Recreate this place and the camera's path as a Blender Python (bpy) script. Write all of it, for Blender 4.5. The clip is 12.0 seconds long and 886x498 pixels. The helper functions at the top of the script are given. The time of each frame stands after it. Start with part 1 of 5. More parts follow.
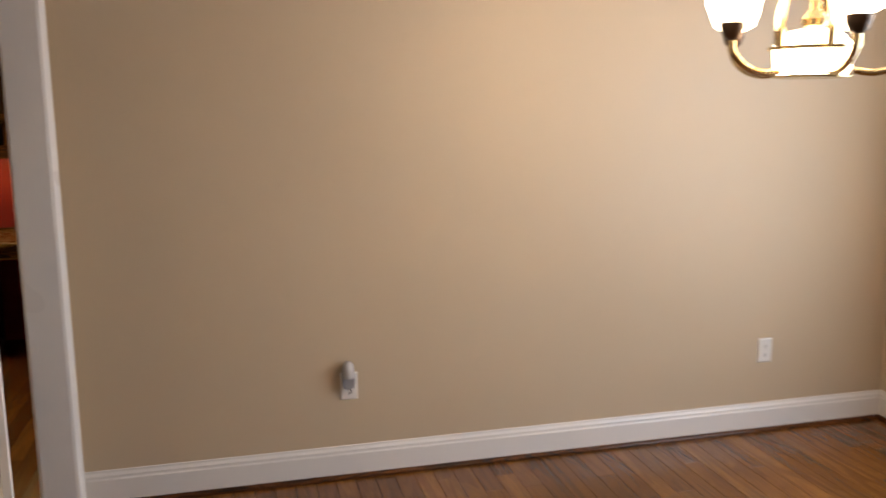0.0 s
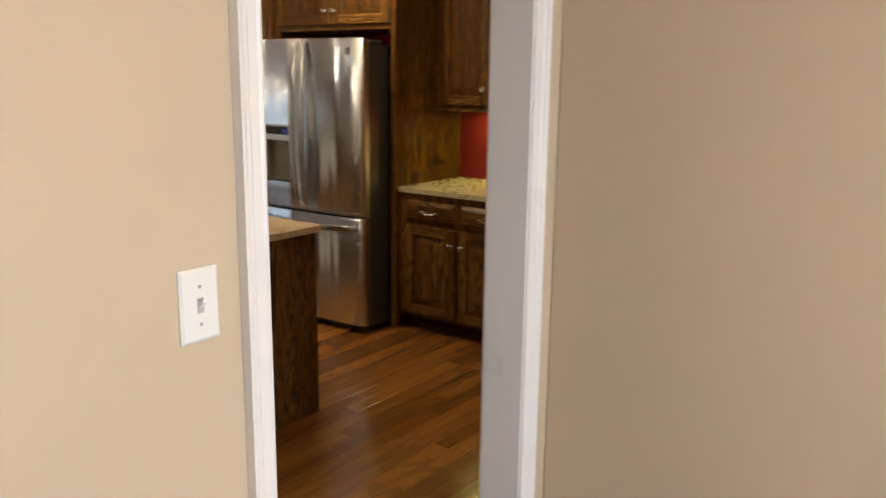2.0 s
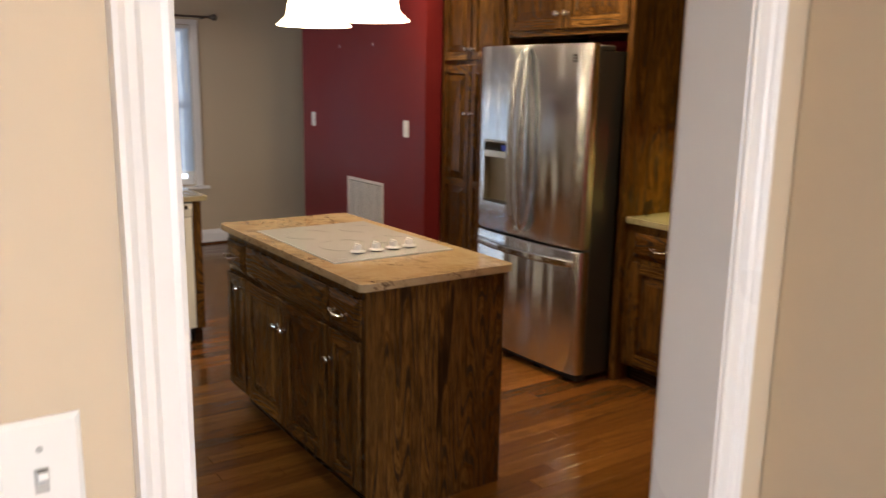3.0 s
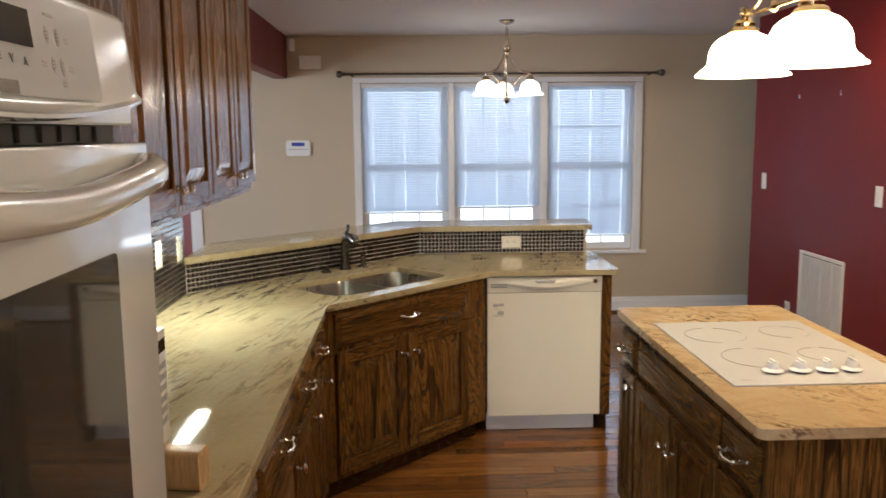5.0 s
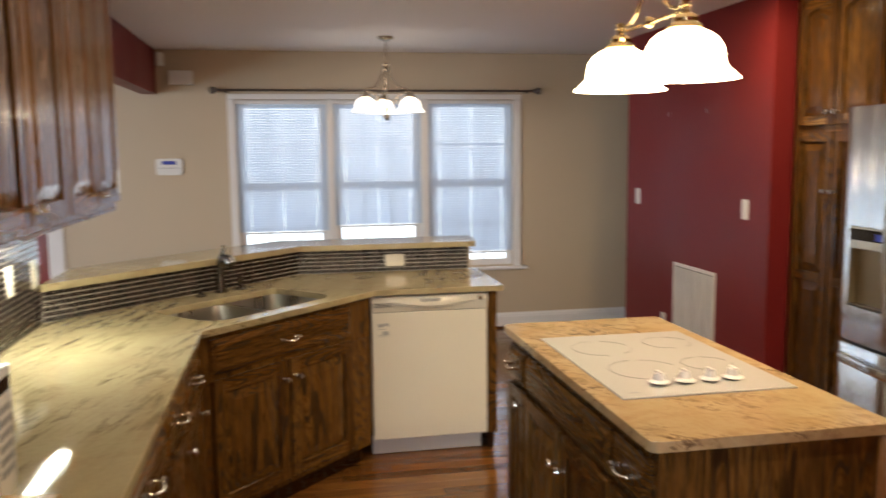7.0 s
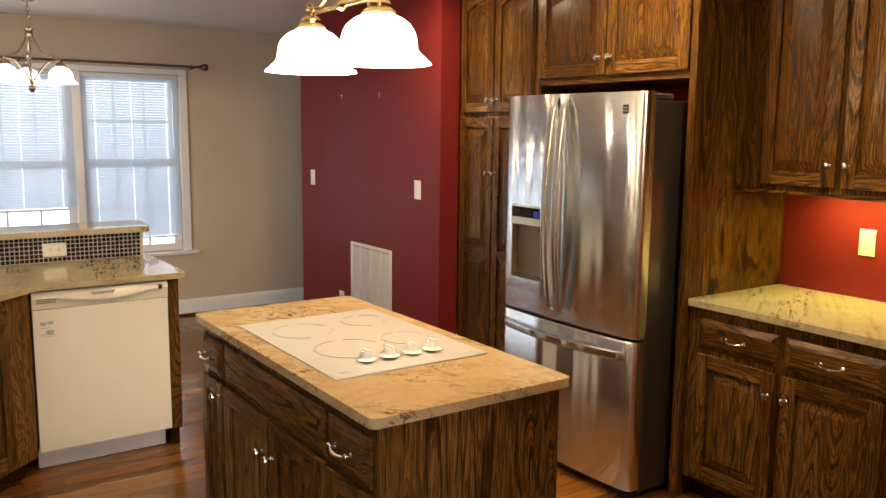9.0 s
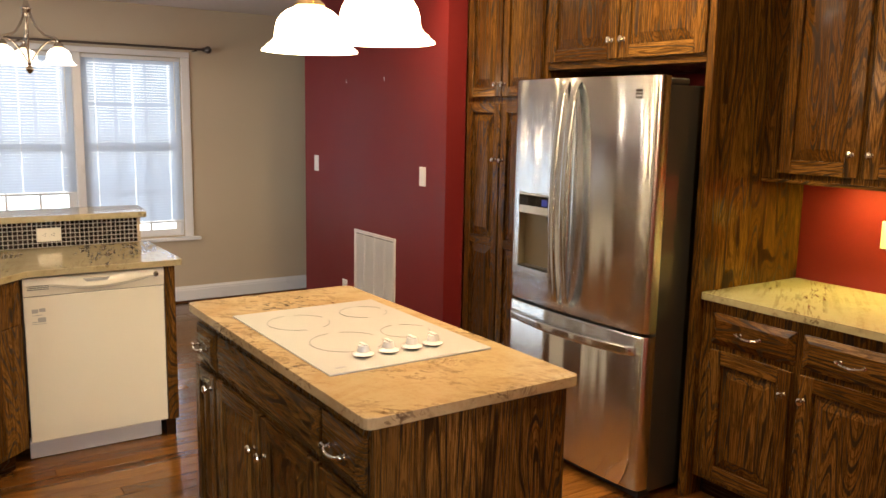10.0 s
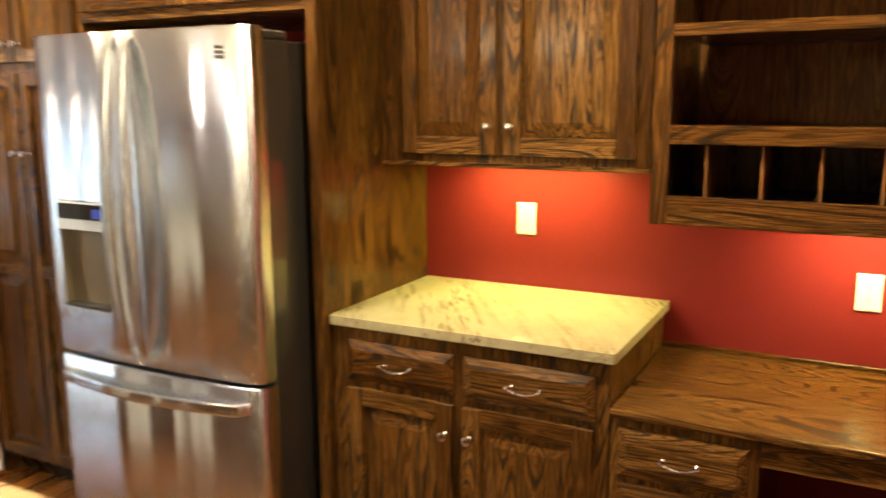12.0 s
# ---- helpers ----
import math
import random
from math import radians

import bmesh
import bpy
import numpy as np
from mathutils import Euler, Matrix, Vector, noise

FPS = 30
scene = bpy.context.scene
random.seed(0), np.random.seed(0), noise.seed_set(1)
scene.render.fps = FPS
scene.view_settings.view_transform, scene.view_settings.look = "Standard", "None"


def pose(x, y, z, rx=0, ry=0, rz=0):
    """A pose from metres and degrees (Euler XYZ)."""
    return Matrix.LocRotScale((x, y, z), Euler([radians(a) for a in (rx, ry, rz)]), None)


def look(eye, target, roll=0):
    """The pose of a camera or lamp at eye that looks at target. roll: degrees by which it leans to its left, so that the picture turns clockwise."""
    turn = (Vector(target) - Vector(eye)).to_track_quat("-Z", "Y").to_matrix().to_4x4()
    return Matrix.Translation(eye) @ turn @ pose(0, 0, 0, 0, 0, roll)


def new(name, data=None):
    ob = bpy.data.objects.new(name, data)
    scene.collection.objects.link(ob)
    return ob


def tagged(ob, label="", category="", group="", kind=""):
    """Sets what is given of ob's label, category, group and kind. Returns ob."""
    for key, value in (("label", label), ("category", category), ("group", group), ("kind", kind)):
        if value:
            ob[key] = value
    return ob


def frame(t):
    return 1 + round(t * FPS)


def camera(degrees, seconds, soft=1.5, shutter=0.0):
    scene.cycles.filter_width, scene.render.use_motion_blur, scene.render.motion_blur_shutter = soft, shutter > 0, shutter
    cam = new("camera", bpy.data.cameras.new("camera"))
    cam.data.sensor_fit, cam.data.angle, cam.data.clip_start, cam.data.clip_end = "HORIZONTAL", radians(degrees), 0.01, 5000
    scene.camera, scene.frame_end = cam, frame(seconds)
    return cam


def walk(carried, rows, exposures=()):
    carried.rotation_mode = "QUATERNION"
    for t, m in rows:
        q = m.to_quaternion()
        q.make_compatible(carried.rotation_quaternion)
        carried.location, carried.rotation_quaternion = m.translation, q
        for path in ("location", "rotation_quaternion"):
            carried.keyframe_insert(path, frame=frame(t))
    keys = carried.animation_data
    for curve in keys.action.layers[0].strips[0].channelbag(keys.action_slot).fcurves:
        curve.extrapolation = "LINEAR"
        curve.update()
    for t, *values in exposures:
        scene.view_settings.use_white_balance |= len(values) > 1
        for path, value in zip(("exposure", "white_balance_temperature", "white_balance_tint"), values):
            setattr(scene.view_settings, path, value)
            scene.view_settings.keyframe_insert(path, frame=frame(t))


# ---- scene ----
PATH = [
    (0, (-2.122, -0.631, 1.539), (-0.211, -1.114, 1.201), -0.3),
    (0.5, (-1.774, -0.759, 1.576), (0.189, -0.882, 1.215), 0.3),
    (1, (-1.388, -0.846, 1.586), (0.548, -0.552, 1.179), 0.8),
    (1.5, (-1.048, -0.954, 1.608), (0.773, -0.241, 1.191), -0.1),
    (2, (-0.716, -1.034, 1.602), (0.851, 0.137, 1.184), 0.7),
    (2.5, (-0.355, -0.917, 1.605), (1.018, 0.471, 1.167), 1.5),
    (3, (-0.053, -0.77, 1.608), (1.054, 0.845, 1.204), 1.0),
    (3.5, (0.153, -0.566, 1.609), (1.01, 1.202, 1.234), 0.4),
    (5.5, (0.415, -0.252, 1.657), (0.408, 1.734, 1.417), -0.5),
    (6, (0.409, -0.257, 1.66), (0.459, 1.734, 1.483), -0.9),
    (6.5, (0.408, -0.241, 1.654), (0.516, 1.747, 1.468), -0.8),
    (7, (0.409, -0.165, 1.627), (0.775, 1.787, 1.387), -0.6),
    (7.5, (0.344, -0.108, 1.631), (1.16, 1.697, 1.358), -1.2),
    (9.5, (0.295, -0.064, 1.628), (1.415, 1.567, 1.336), 0.7),
    (10, (0.383, 0.016, 1.616), (1.48, 1.659, 1.3), 1.1),
    (10.5, (0.516, 0.155, 1.614), (1.654, 1.764, 1.278), 1.1),
    (11, (0.641, 0.395, 1.624), (2.01, 1.81, 1.275), -0.0),
    (11.5, (0.82, 0.565, 1.609), (2.364, 1.787, 1.253), -0.2),
    (12, (1.075, 0.724, 1.592), (2.821, 1.631, 1.232), -0.3),
]
cam = camera(56.7, 12.0, shutter=0.35)
walk(cam, [(t, look(eye, target, roll)) for t, eye, target, roll in PATH],
     exposures=[(0, -1.72, 6750, 16), (0.5, -1.75, 6700, 14), (1.0, -1.42, 6500, 12), (1.5, -1.2, 6400, 11), (2.0, -1.05, 6250, 10), (2.5, -0.93, 6200, 10), (3.0, -0.9, 6450, 14), (3.6, -0.88, 6550, 15), (5.4, -0.52, 6150, 11),
                (6.5, -0.48, 6600, 12), (7.5, -0.68, 6750, 13), (9.5, -0.32, 7200, 14), (10.5, -0.3, 7250, 14), (11.0, -0.24, 7100, 15), (11.5, -0.06, 6950, 14), (12, 0.27, 6450, 7)])

# ---- world and light ----
world = bpy.data.worlds.new("world")
scene.world = world
world.use_nodes = True
wn = world.node_tree
sky = wn.nodes.new("ShaderNodeTexSky")
sky.sky_type = "NISHITA"
sky.sun_disc = False
sky.sun_elevation, sky.sun_rotation = radians(48), radians(200)
wn.links.new(sky.outputs[0], wn.nodes["Background"].inputs[0])
wn.nodes["Background"].inputs[1].default_value = 0.12


def lamp(name, kind, m, watts, colour, size=0.1, size_y=None):
    d = bpy.data.lights.new(name, kind)
    d.energy, d.color = watts, colour
    if kind == "AREA":
        d.shape = "RECTANGLE" if size_y else "DISK"
        d.size = size
        if size_y:
            d.size_y = size_y
    elif kind == "POINT":
        d.shadow_soft_size = size
    ob = new(name, d)
    ob.matrix_world = m
    return ob


sun = bpy.data.lights.new("sun", "SUN")
sun.energy, sun.angle, sun.color = 3.0, radians(0.6), (1.0, 0.95, 0.88)
new("sun", sun).matrix_world = look((0, -20, 22), (0, 0, 0))

WARM, DAY = (1.0, 0.74, 0.46), (0.72, 0.86, 1.0)
lamp("window_daylight", "AREA", look((1.2, 7.35, 1.32), (1.2, 0, 1.2)), 62, DAY, 2.5, 1.5)
lamp("living_daylight", "AREA", look((-4.42, 2.2, 1.4), (0, 2.2, 1.3)), 330, DAY, 1.8, 1.5)
lamp("dining_daylight", "AREA", look((-0.65, -3.68, 1.45), (-0.65, 0.0, 1.4)), 205, DAY, 1.9, 1.4)
for y in (2.735, 2.235):
    lamp("pendant_bulb", "POINT", pose(1.622, y, 1.87), 1.5, (1.0, 0.78, 0.52), 0.05)
for a in (90, 210, 330):
    lamp("chandelier_bulb", "POINT", pose(1.155 + 0.19 * math.cos(radians(a)), 6.05 + 0.19 * math.sin(radians(a)), 1.93), 25, WARM, 0.04)
# First two are real cans; the last three are unseen, added as fill.
CANS = ((0.607, 3.75, 12), (2.64, 3.75, 20), (2.64, 2.4, 31), (2.64, 1.05, 27), (0.607, 2.4, 9))
for x, y, watts in CANS:
    lamp("recessed_bulb", "AREA", look((x, y, 2.44), (x, y, 0)), watts, (1.0, 0.79, 0.48) if x > 2 else (1.0, 0.95, 0.87), 0.12)
lamp("under_cabinet_bulb", "AREA", look((-0.5, 2.9, 1.376), (-0.5, 2.9, 0)), 14, (0.95, 1.0, 0.82), 0.05, 0.6)
lamp("under_cabinet_bulb", "AREA", look((3.70, 1.76, 1.368), (3.74, 1.76, 0)), 8.0, (1.0, 0.87, 0.2), 0.5, 0.06)
lamp("under_shelf_bulb", "AREA", look((3.66, 0.65, 1.245), (3.70, 0.65, 0)), 10, (1.0, 0.80, 0.28), 0.5, 0.06)
for k in range(5):
    a = radians(72 * k + 20)
    lamp("dining_bulb", "POINT", pose(-0.2 + 0.25 * math.cos(a), -2.13 + 0.25 * math.sin(a), 1.83), 74, WARM, 0.05)


# ---- materials ----
def material(name, colour=(0.5, 0.5, 0.5), rough=0.5, metal=0.0):
    m = bpy.data.materials.new(name)
    m.use_nodes = True
    b = m.node_tree.nodes["Principled BSDF"]
    b.inputs["Base Color"].default_value = (*colour, 1)
    b.inputs["Roughness"].default_value = rough
    b.inputs["Metallic"].default_value = metal
    return m


class Nodes:
    """Short-hand to wire a node material."""

    def __init__(self, m):
        self.t = m.node_tree
        self.b = self.t.nodes["Principled BSDF"]

    def add(self, kind, **inputs):
        n = self.t.nodes.new("ShaderNode" + kind)
        for k, v in inputs.items():
            s = n.inputs[k.replace("_", " ")]
            if isinstance(v, bpy.types.NodeSocket):
                self.t.links.new(v, s)
            else:
                s.default_value = v
        return n

    def math(self, op, a, b=0.0):
        n = self.t.nodes.new("ShaderNodeMath")
        n.operation = op
        for i, v in enumerate((a, b)):
            if isinstance(v, bpy.types.NodeSocket):
                self.t.links.new(v, n.inputs[i])
            else:
                n.inputs[i].default_value = v
        return n.outputs[0]

    def coords(self, scale, rot=(0, 0, 0), random_shift=True, island=False):
        c = self.t.nodes.new("ShaderNodeTexCoord").outputs["Object"]
        if random_shift:
            r = self.rand(island)
            v = self.add("VectorMath")
            v.operation = "MULTIPLY_ADD"
            self.t.links.new(r, v.inputs[0])
            v.inputs[1].default_value = (7.3, 11.7, 5.1)
            self.t.links.new(c, v.inputs[2])
            c = v.outputs[0]
        if any(rot):
            mp = self.add("Mapping", Vector=c)
            mp.inputs["Rotation"].default_value = rot
            c = mp.outputs[0]
        mp = self.add("Mapping", Vector=c)
        mp.inputs["Scale"].default_value = scale
        return mp.outputs[0]

    def rand(self, island=False):
        if island:
            return self.t.nodes.new("ShaderNodeNewGeometry").outputs["Random Per Island"]
        return self.t.nodes.new("ShaderNodeObjectInfo").outputs["Random"]

    def noise(self, vec, scale, detail=4.0, rough=0.55, dist=0.0):
        n = self.add("TexNoise", Vector=vec, Scale=scale, Detail=detail, Roughness=rough, Distortion=dist)
        return n.outputs["Fac"]

    def ramp(self, fac, *stops):
        n = self.t.nodes.new("ShaderNodeValToRGB")
        self.t.links.new(fac, n.inputs[0])
        e = n.color_ramp.elements
        while len(e) < len(stops):
            e.new(0.5)
        for k, (p, c) in enumerate(stops):
            e[k].position = p
            e[k].color = (*c, 1) if isinstance(c, tuple) else (c, c, c, 1)
        return n.outputs[0]

    def mix(self, fac, a, b, blend="MIX"):
        n = self.t.nodes.new("ShaderNodeMix")
        n.data_type, n.blend_type = "RGBA", blend
        for s, v in ((0, fac), (6, a), (7, b)):
            if isinstance(v, bpy.types.NodeSocket):
                self.t.links.new(v, n.inputs[s])
            elif s == 0:
                n.inputs[0].default_value = v
            else:
                n.inputs[s].default_value = (*v, 1)
        return n.outputs[2]

    def out(self, colour=None, rough=None, height=None, strength=0.2, distance=0.002):
        for s, v in (("Base Color", colour), ("Roughness", rough)):
            if v is not None:
                self.t.links.new(v, self.b.inputs[s])
        if height is not None:
            bp = self.add("Bump", Strength=strength, Distance=distance, Height=height)
            self.t.links.new(bp.outputs[0], self.b.inputs["Normal"])


def paint(name, colour, rough=0.5, spread=0.06, bump=0.12):
    """Rolled wall paint: faint orange-peel, slow drift of tone, a few scuffs."""
    m = material(name, colour, rough)
    n = Nodes(m)
    v = n.coords((1, 1, 1), random_shift=False)
    slow = n.noise(v, 1.3, 3)
    c = n.mix(slow, tuple(q * (1 - spread) for q in colour), tuple(min(1, q * (1 + spread)) for q in colour))
    scuff = n.ramp(n.noise(v, 9, 6, 0.7), (0.62, 0.0), (0.72, 0.12))
    c = n.mix(scuff, c, tuple(q * 0.8 for q in colour))
    n.out(c, n.ramp(slow, (0.3, rough - 0.06), (0.7, rough + 0.08)), n.noise(v, 260, 2), bump, 0.0008)
    return m


def oak(name, grain, dark=(0.013, 0.0055, 0.0018), mid=(0.110, 0.0435, 0.0098), light=(0.29, 0.145, 0.039), rough=0.22, island=False, rings=72.0, contrast=1.08, gloss=0.16, relief=0.10, vary=0.4):
    """Stained oak with cathedral figure along the axis grain (0 x, 1 y, 2 z), pores and slow tone changes."""
    m = material(name, mid, rough)
    n = Nodes(m)
    s = [1.0, 1.0, 1.0]
    s[grain] = 0.11
    v = n.coords(tuple(s), island=island)
    body = n.noise(v, 5.0, 2.0, 0.4, 0.35)
    wob = n.noise(n.coords(tuple(q * 14 for q in s), island=island), 1.0, 3)
    phase = n.math("ADD", n.math("MULTIPLY", body, rings * 3.2), n.math("MULTIPLY", wob, 2.2))
    line = n.ramp(n.math("SINE", phase), (0.55, 0.0), (0.72, 0.9), (0.95, 1.0))
    fine = n.ramp(n.math("SINE", n.math("MULTIPLY", phase, 2.7)), (0.5, 0.0), (0.85, 0.5))
    line = n.math("MAXIMUM", line, fine)
    f = [330.0, 330.0, 330.0]
    f[grain] = 10.0
    pore = n.ramp(n.noise(n.coords(tuple(f), island=island), 1.0, 3, 0.6), (0.48, 0.0), (0.56, 1.0))
    broken = n.math("MULTIPLY", line, n.ramp(n.noise(n.coords(tuple(q * 0.3 for q in f), island=island), 1.0, 2), (0.36, 0.5), (0.50, 1.0)))
    g = [46.0, 46.0, 46.0]
    g[grain] = 3.4
    streak = n.ramp(n.noise(n.coords(tuple(g), island=island), 1.0, 3, 0.55, 0.9), (0.535, 0.0), (0.585, 1.0))
    broken = n.math("MAXIMUM", broken, n.math("MULTIPLY", streak, 0.5))
    slow = n.noise(v, 2.1, 3)
    base = n.mix(n.ramp(slow, (0.34, 0.0), (0.66, 1.0)), mid, light)
    base = n.mix(n.math("MULTIPLY", n.rand(island), vary), base, tuple(q * 0.75 for q in mid))
    base = n.mix(n.math("MULTIPLY", pore, 0.7 * min(1.0, contrast)), base, tuple(q * 0.4 for q in mid))
    col = n.mix(n.math("MULTIPLY", broken, 0.86 * contrast), base, dark)
    hgt = n.math("SUBTRACT", n.math("MULTIPLY", pore, -0.4), n.math("MULTIPLY", broken, 0.6))
    n.out(col, n.ramp(broken, (0.0, rough - 0.05), (1.0, rough + 0.14)), hgt, relief, 0.0015)
    n.b.inputs["Specular IOR Level"].default_value = gloss
    n.b.inputs["Coat Weight"].default_value = 0.05
    n.b.inputs["Coat Roughness"].default_value = 0.08
    return m


def granite(name, light, tan, dark, turn, warm=0.5, gate_lo=0.44, stroke=0.2, bend=1.6, fine_scale=30):
    """Polished stone with broken strokes along one direction, thin veins and dark flecks."""
    m = material(name, light, 0.12)
    n = Nodes(m)
    v = n.coords((1.0, stroke, 1.0), (0, 0, radians(turn)), random_shift=False)
    w = n.coords((1, 1, 1), random_shift=False)
    cloud = n.noise(w, 4.5, 5, 0.6, 0.8)
    c = n.mix(n.ramp(cloud, (0.36, 0.0), (0.66, warm)), light, tan)
    soft = n.ramp(n.noise(v, 9, 5, 0.6, 1.0), (0.52, 0.0), (0.68, 0.45))
    c = n.mix(soft, c, tuple(q * 0.72 for q in tan))
    stroke_m = n.ramp(n.noise(v, fine_scale, 5, 0.62, bend), (0.53, 0.0), (0.58, 0.8), (0.66, 1.0))
    gate = n.ramp(n.noise(v, 4.0, 3, 0.5, 0.6), (gate_lo, 0.0), (gate_lo + 0.14, 1.0))
    c = n.mix(n.math("MULTIPLY", stroke_m, gate), c, dark)
    thin = n.ramp(n.math("ABSOLUTE", n.math("SUBTRACT", n.noise(v, 6, 6, 0.65, bend * 0.75), 0.5)), (0.0, 0.95), (0.014, 0.5), (0.035, 0.0))
    gate2 = n.ramp(n.noise(w, 3.1, 3), (0.5, 0.0), (0.62, 0.8))
    c = n.mix(n.math("MULTIPLY", thin, gate2), c, tuple(q * 1.6 for q in dark))
    fleck = n.ramp(n.noise(w, 120, 3, 0.7), (0.62, 0.0), (0.70, 0.55))
    c = n.mix(fleck, c, tuple(q * 0.5 for q in tan))
    fine = n.ramp(n.noise(w, 60, 5, 0.75), (0.35, 0.0), (0.65, 0.35))
    c = n.mix(fine, c, tuple(min(1, q * 1.2) for q in light))
    n.out(c, n.ramp(cloud, (0.3, 0.025), (0.7, 0.06)))
    return m


def brushed(name, colour, rough, wave=0.0, aniso=0.85):
    """Brushed sheet metal: glare drawn out upright, faint smudges; wave adds the slight ripple of pressed sheet."""
    m = material(name, colour, rough, 1.0)
    n = Nodes(m)
    n.b.inputs["Specular Tint"].default_value = (1, 1, 1, 1)
    smudge = n.noise(n.coords((1, 1, 0.3)), 5.0, 4)
    n.out(None, n.ramp(smudge, (0.3, rough - 0.03), (0.7, rough + 0.04)))
    if wave:
        h = n.noise(n.coords((1.0, 0.0, 0.035), random_shift=False), 5.0, 0.6)
        n.out(None, None, h, 1.0, wave)
    n.b.inputs["Anisotropic"].default_value = aniso
    n.b.inputs["Anisotropic Rotation"].default_value = 0.25
    t = n.add("Tangent")
    t.direction_type, t.axis = "RADIAL", "Z"
    n.t.links.new(t.outputs[0], n.b.inputs["Tangent"])
    return m


def enamel(name, colour, rough=0.22):
    m = material(name, colour, rough)
    n = Nodes(m)
    v = n.coords((1, 1, 1))
    g = n.noise(v, 5, 4)
    n.out(n.mix(g, tuple(q * 0.98 for q in colour), colour), n.ramp(g, (0.3, rough - 0.02), (0.7, rough + 0.03)), n.noise(v, 400, 2), 0.02, 0.0003)
    n.b.inputs["Coat Weight"].default_value = 1.0
    n.b.inputs["Coat Roughness"].default_value = 0.06
    return m


def glowing(name, colour, strength, base=(0.9, 0.88, 0.82)):
    m = material(name, base, 0.3)
    b = m.node_tree.nodes["Principled BSDF"]
    b.inputs["Emission Color"].default_value = (*colour, 1)
    b.inputs["Emission Strength"].default_value = strength
    return m


BEIGE = paint("beige_wall_paint", (0.56, 0.449, 0.315), 0.55)
RED = paint("red_wall_paint", (0.18, 0.018, 0.019), 0.42, 0.08)
RED.node_tree.nodes["Principled BSDF"].inputs["Specular IOR Level"].default_value = 0.16
TRIM = paint("white_trim_paint", (0.80, 0.77, 0.74), 0.32, 0.03, 0.05)
CEIL = paint("ceiling_paint", (0.82, 0.77, 0.74), 0.8, 0.03, 0.2)
OAK_V = oak("dark_oak_upright", 2)
OAK_G = oak("bold_figured_oak", 2, mid=(0.095, 0.041, 0.0085), light=(0.24, 0.12, 0.024), rings=42, contrast=1.1)
OAK_H = oak("dark_oak_level", 0)
OAK_SV = oak("lacquered_oak_upright", 2, dark=(0.035, 0.014, 0.005), mid=(0.125, 0.052, 0.015), light=(0.24, 0.108, 0.030), rough=0.2, rings=40, contrast=0.28, gloss=0.3, relief=0.03)
OAK_SH = oak("lacquered_oak_level", 0, dark=(0.035, 0.014, 0.005), mid=(0.125, 0.052, 0.015), light=(0.24, 0.108, 0.030), rough=0.2, rings=40, contrast=0.28, gloss=0.3, relief=0.03)
# Oak lightened to make up for light that doesn't reach into the bookshelf.
OAK_IN = oak("brightened_inside_oak", 2, dark=(0.05, 0.02, 0.006), mid=(0.24, 0.11, 0.034), light=(0.40, 0.21, 0.07), contrast=0.8)
FLOOR_P = oak("oak_floor_plank", 0, (0.034, 0.012, 0.004), (0.15, 0.054, 0.011), (0.31, 0.124, 0.026), 0.13, contrast=0.36, rings=18, gloss=0.5, relief=0.07, vary=0.85)
FLOOR_J = oak("oak_floor_far", 0, (0.034, 0.012, 0.004), (0.15, 0.054, 0.011), (0.31, 0.124, 0.026), 0.13, island=True, contrast=0.36, rings=18, gloss=0.5, relief=0.07, vary=0.85)
SHOE = oak("oak_shoe_moulding", 0, mid=(0.10, 0.035, 0.012), light=(0.18, 0.07, 0.025))
GAP = material("floor_joint_dark", (0.03, 0.014, 0.006), 0.7)
GRANITE = granite("cream_granite", (0.42, 0.355, 0.205), (0.32, 0.225, 0.125), (0.085, 0.05, 0.024), 13, 0.5, 0.47, 0.12, 0.9, 42)
GRANITE_S = granite("pale_granite", (0.43, 0.40, 0.255), (0.36, 0.29, 0.155), (0.12, 0.082, 0.04), 58, gate_lo=0.50, stroke=0.10, bend=0.7, fine_scale=52)
GRANITE_I = granite("amber_granite", (0.47, 0.35, 0.20), (0.35, 0.20, 0.083), (0.07, 0.03, 0.012), -40, 0.7, 0.42, 0.5)
STEEL = brushed("brushed_stainless", (0.70, 0.73, 0.75), 0.20, 0.036, 0.95)
STEEL_SINK = brushed("sink_stainless", (0.36, 0.34, 0.31), 0.28, 0.0, 0.4)
STEEL_SIDE = enamel("grey_fridge_side", (0.032, 0.031, 0.028), 0.4)
NICKEL = material("satin_nickel", (0.62, 0.57, 0.50), 0.24, 1.0)
SILVER = material("antique_silver", (0.74, 0.71, 0.66), 0.18, 1.0)
FAUCET = material("dark_brushed_nickel", (0.20, 0.185, 0.165), 0.26, 1.0)
BRASS = material("polished_brass", (0.68, 0.54, 0.31), 0.18, 1.0)
PEWTER = material("antique_pewter", (0.52, 0.44, 0.34), 0.25, 1.0)
BRONZE = material("dark_bronze", (0.07, 0.045, 0.03), 0.35, 0.8)
ROD = material("aged_pewter_rod", (0.16, 0.135, 0.12), 0.28, 1.0)
WHITE = enamel("white_enamel", (0.87, 0.91, 0.93), 0.2)
COOKTOP = enamel("white_ceramic_glass", (0.66, 0.645, 0.61), 0.10)
BISQUE = enamel("bisque_enamel", (0.84, 0.79, 0.66), 0.3)
PLASTIC = enamel("white_plastic", (0.82, 0.80, 0.76), 0.35)
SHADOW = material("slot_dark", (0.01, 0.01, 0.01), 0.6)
VENT_DARK = material("dark_vent", (0.06, 0.05, 0.045), 0.8)
GREY = material("grey_print", (0.26, 0.26, 0.27), 0.5)
LABEL = material("pale_print", (0.42, 0.41, 0.38), 0.5)
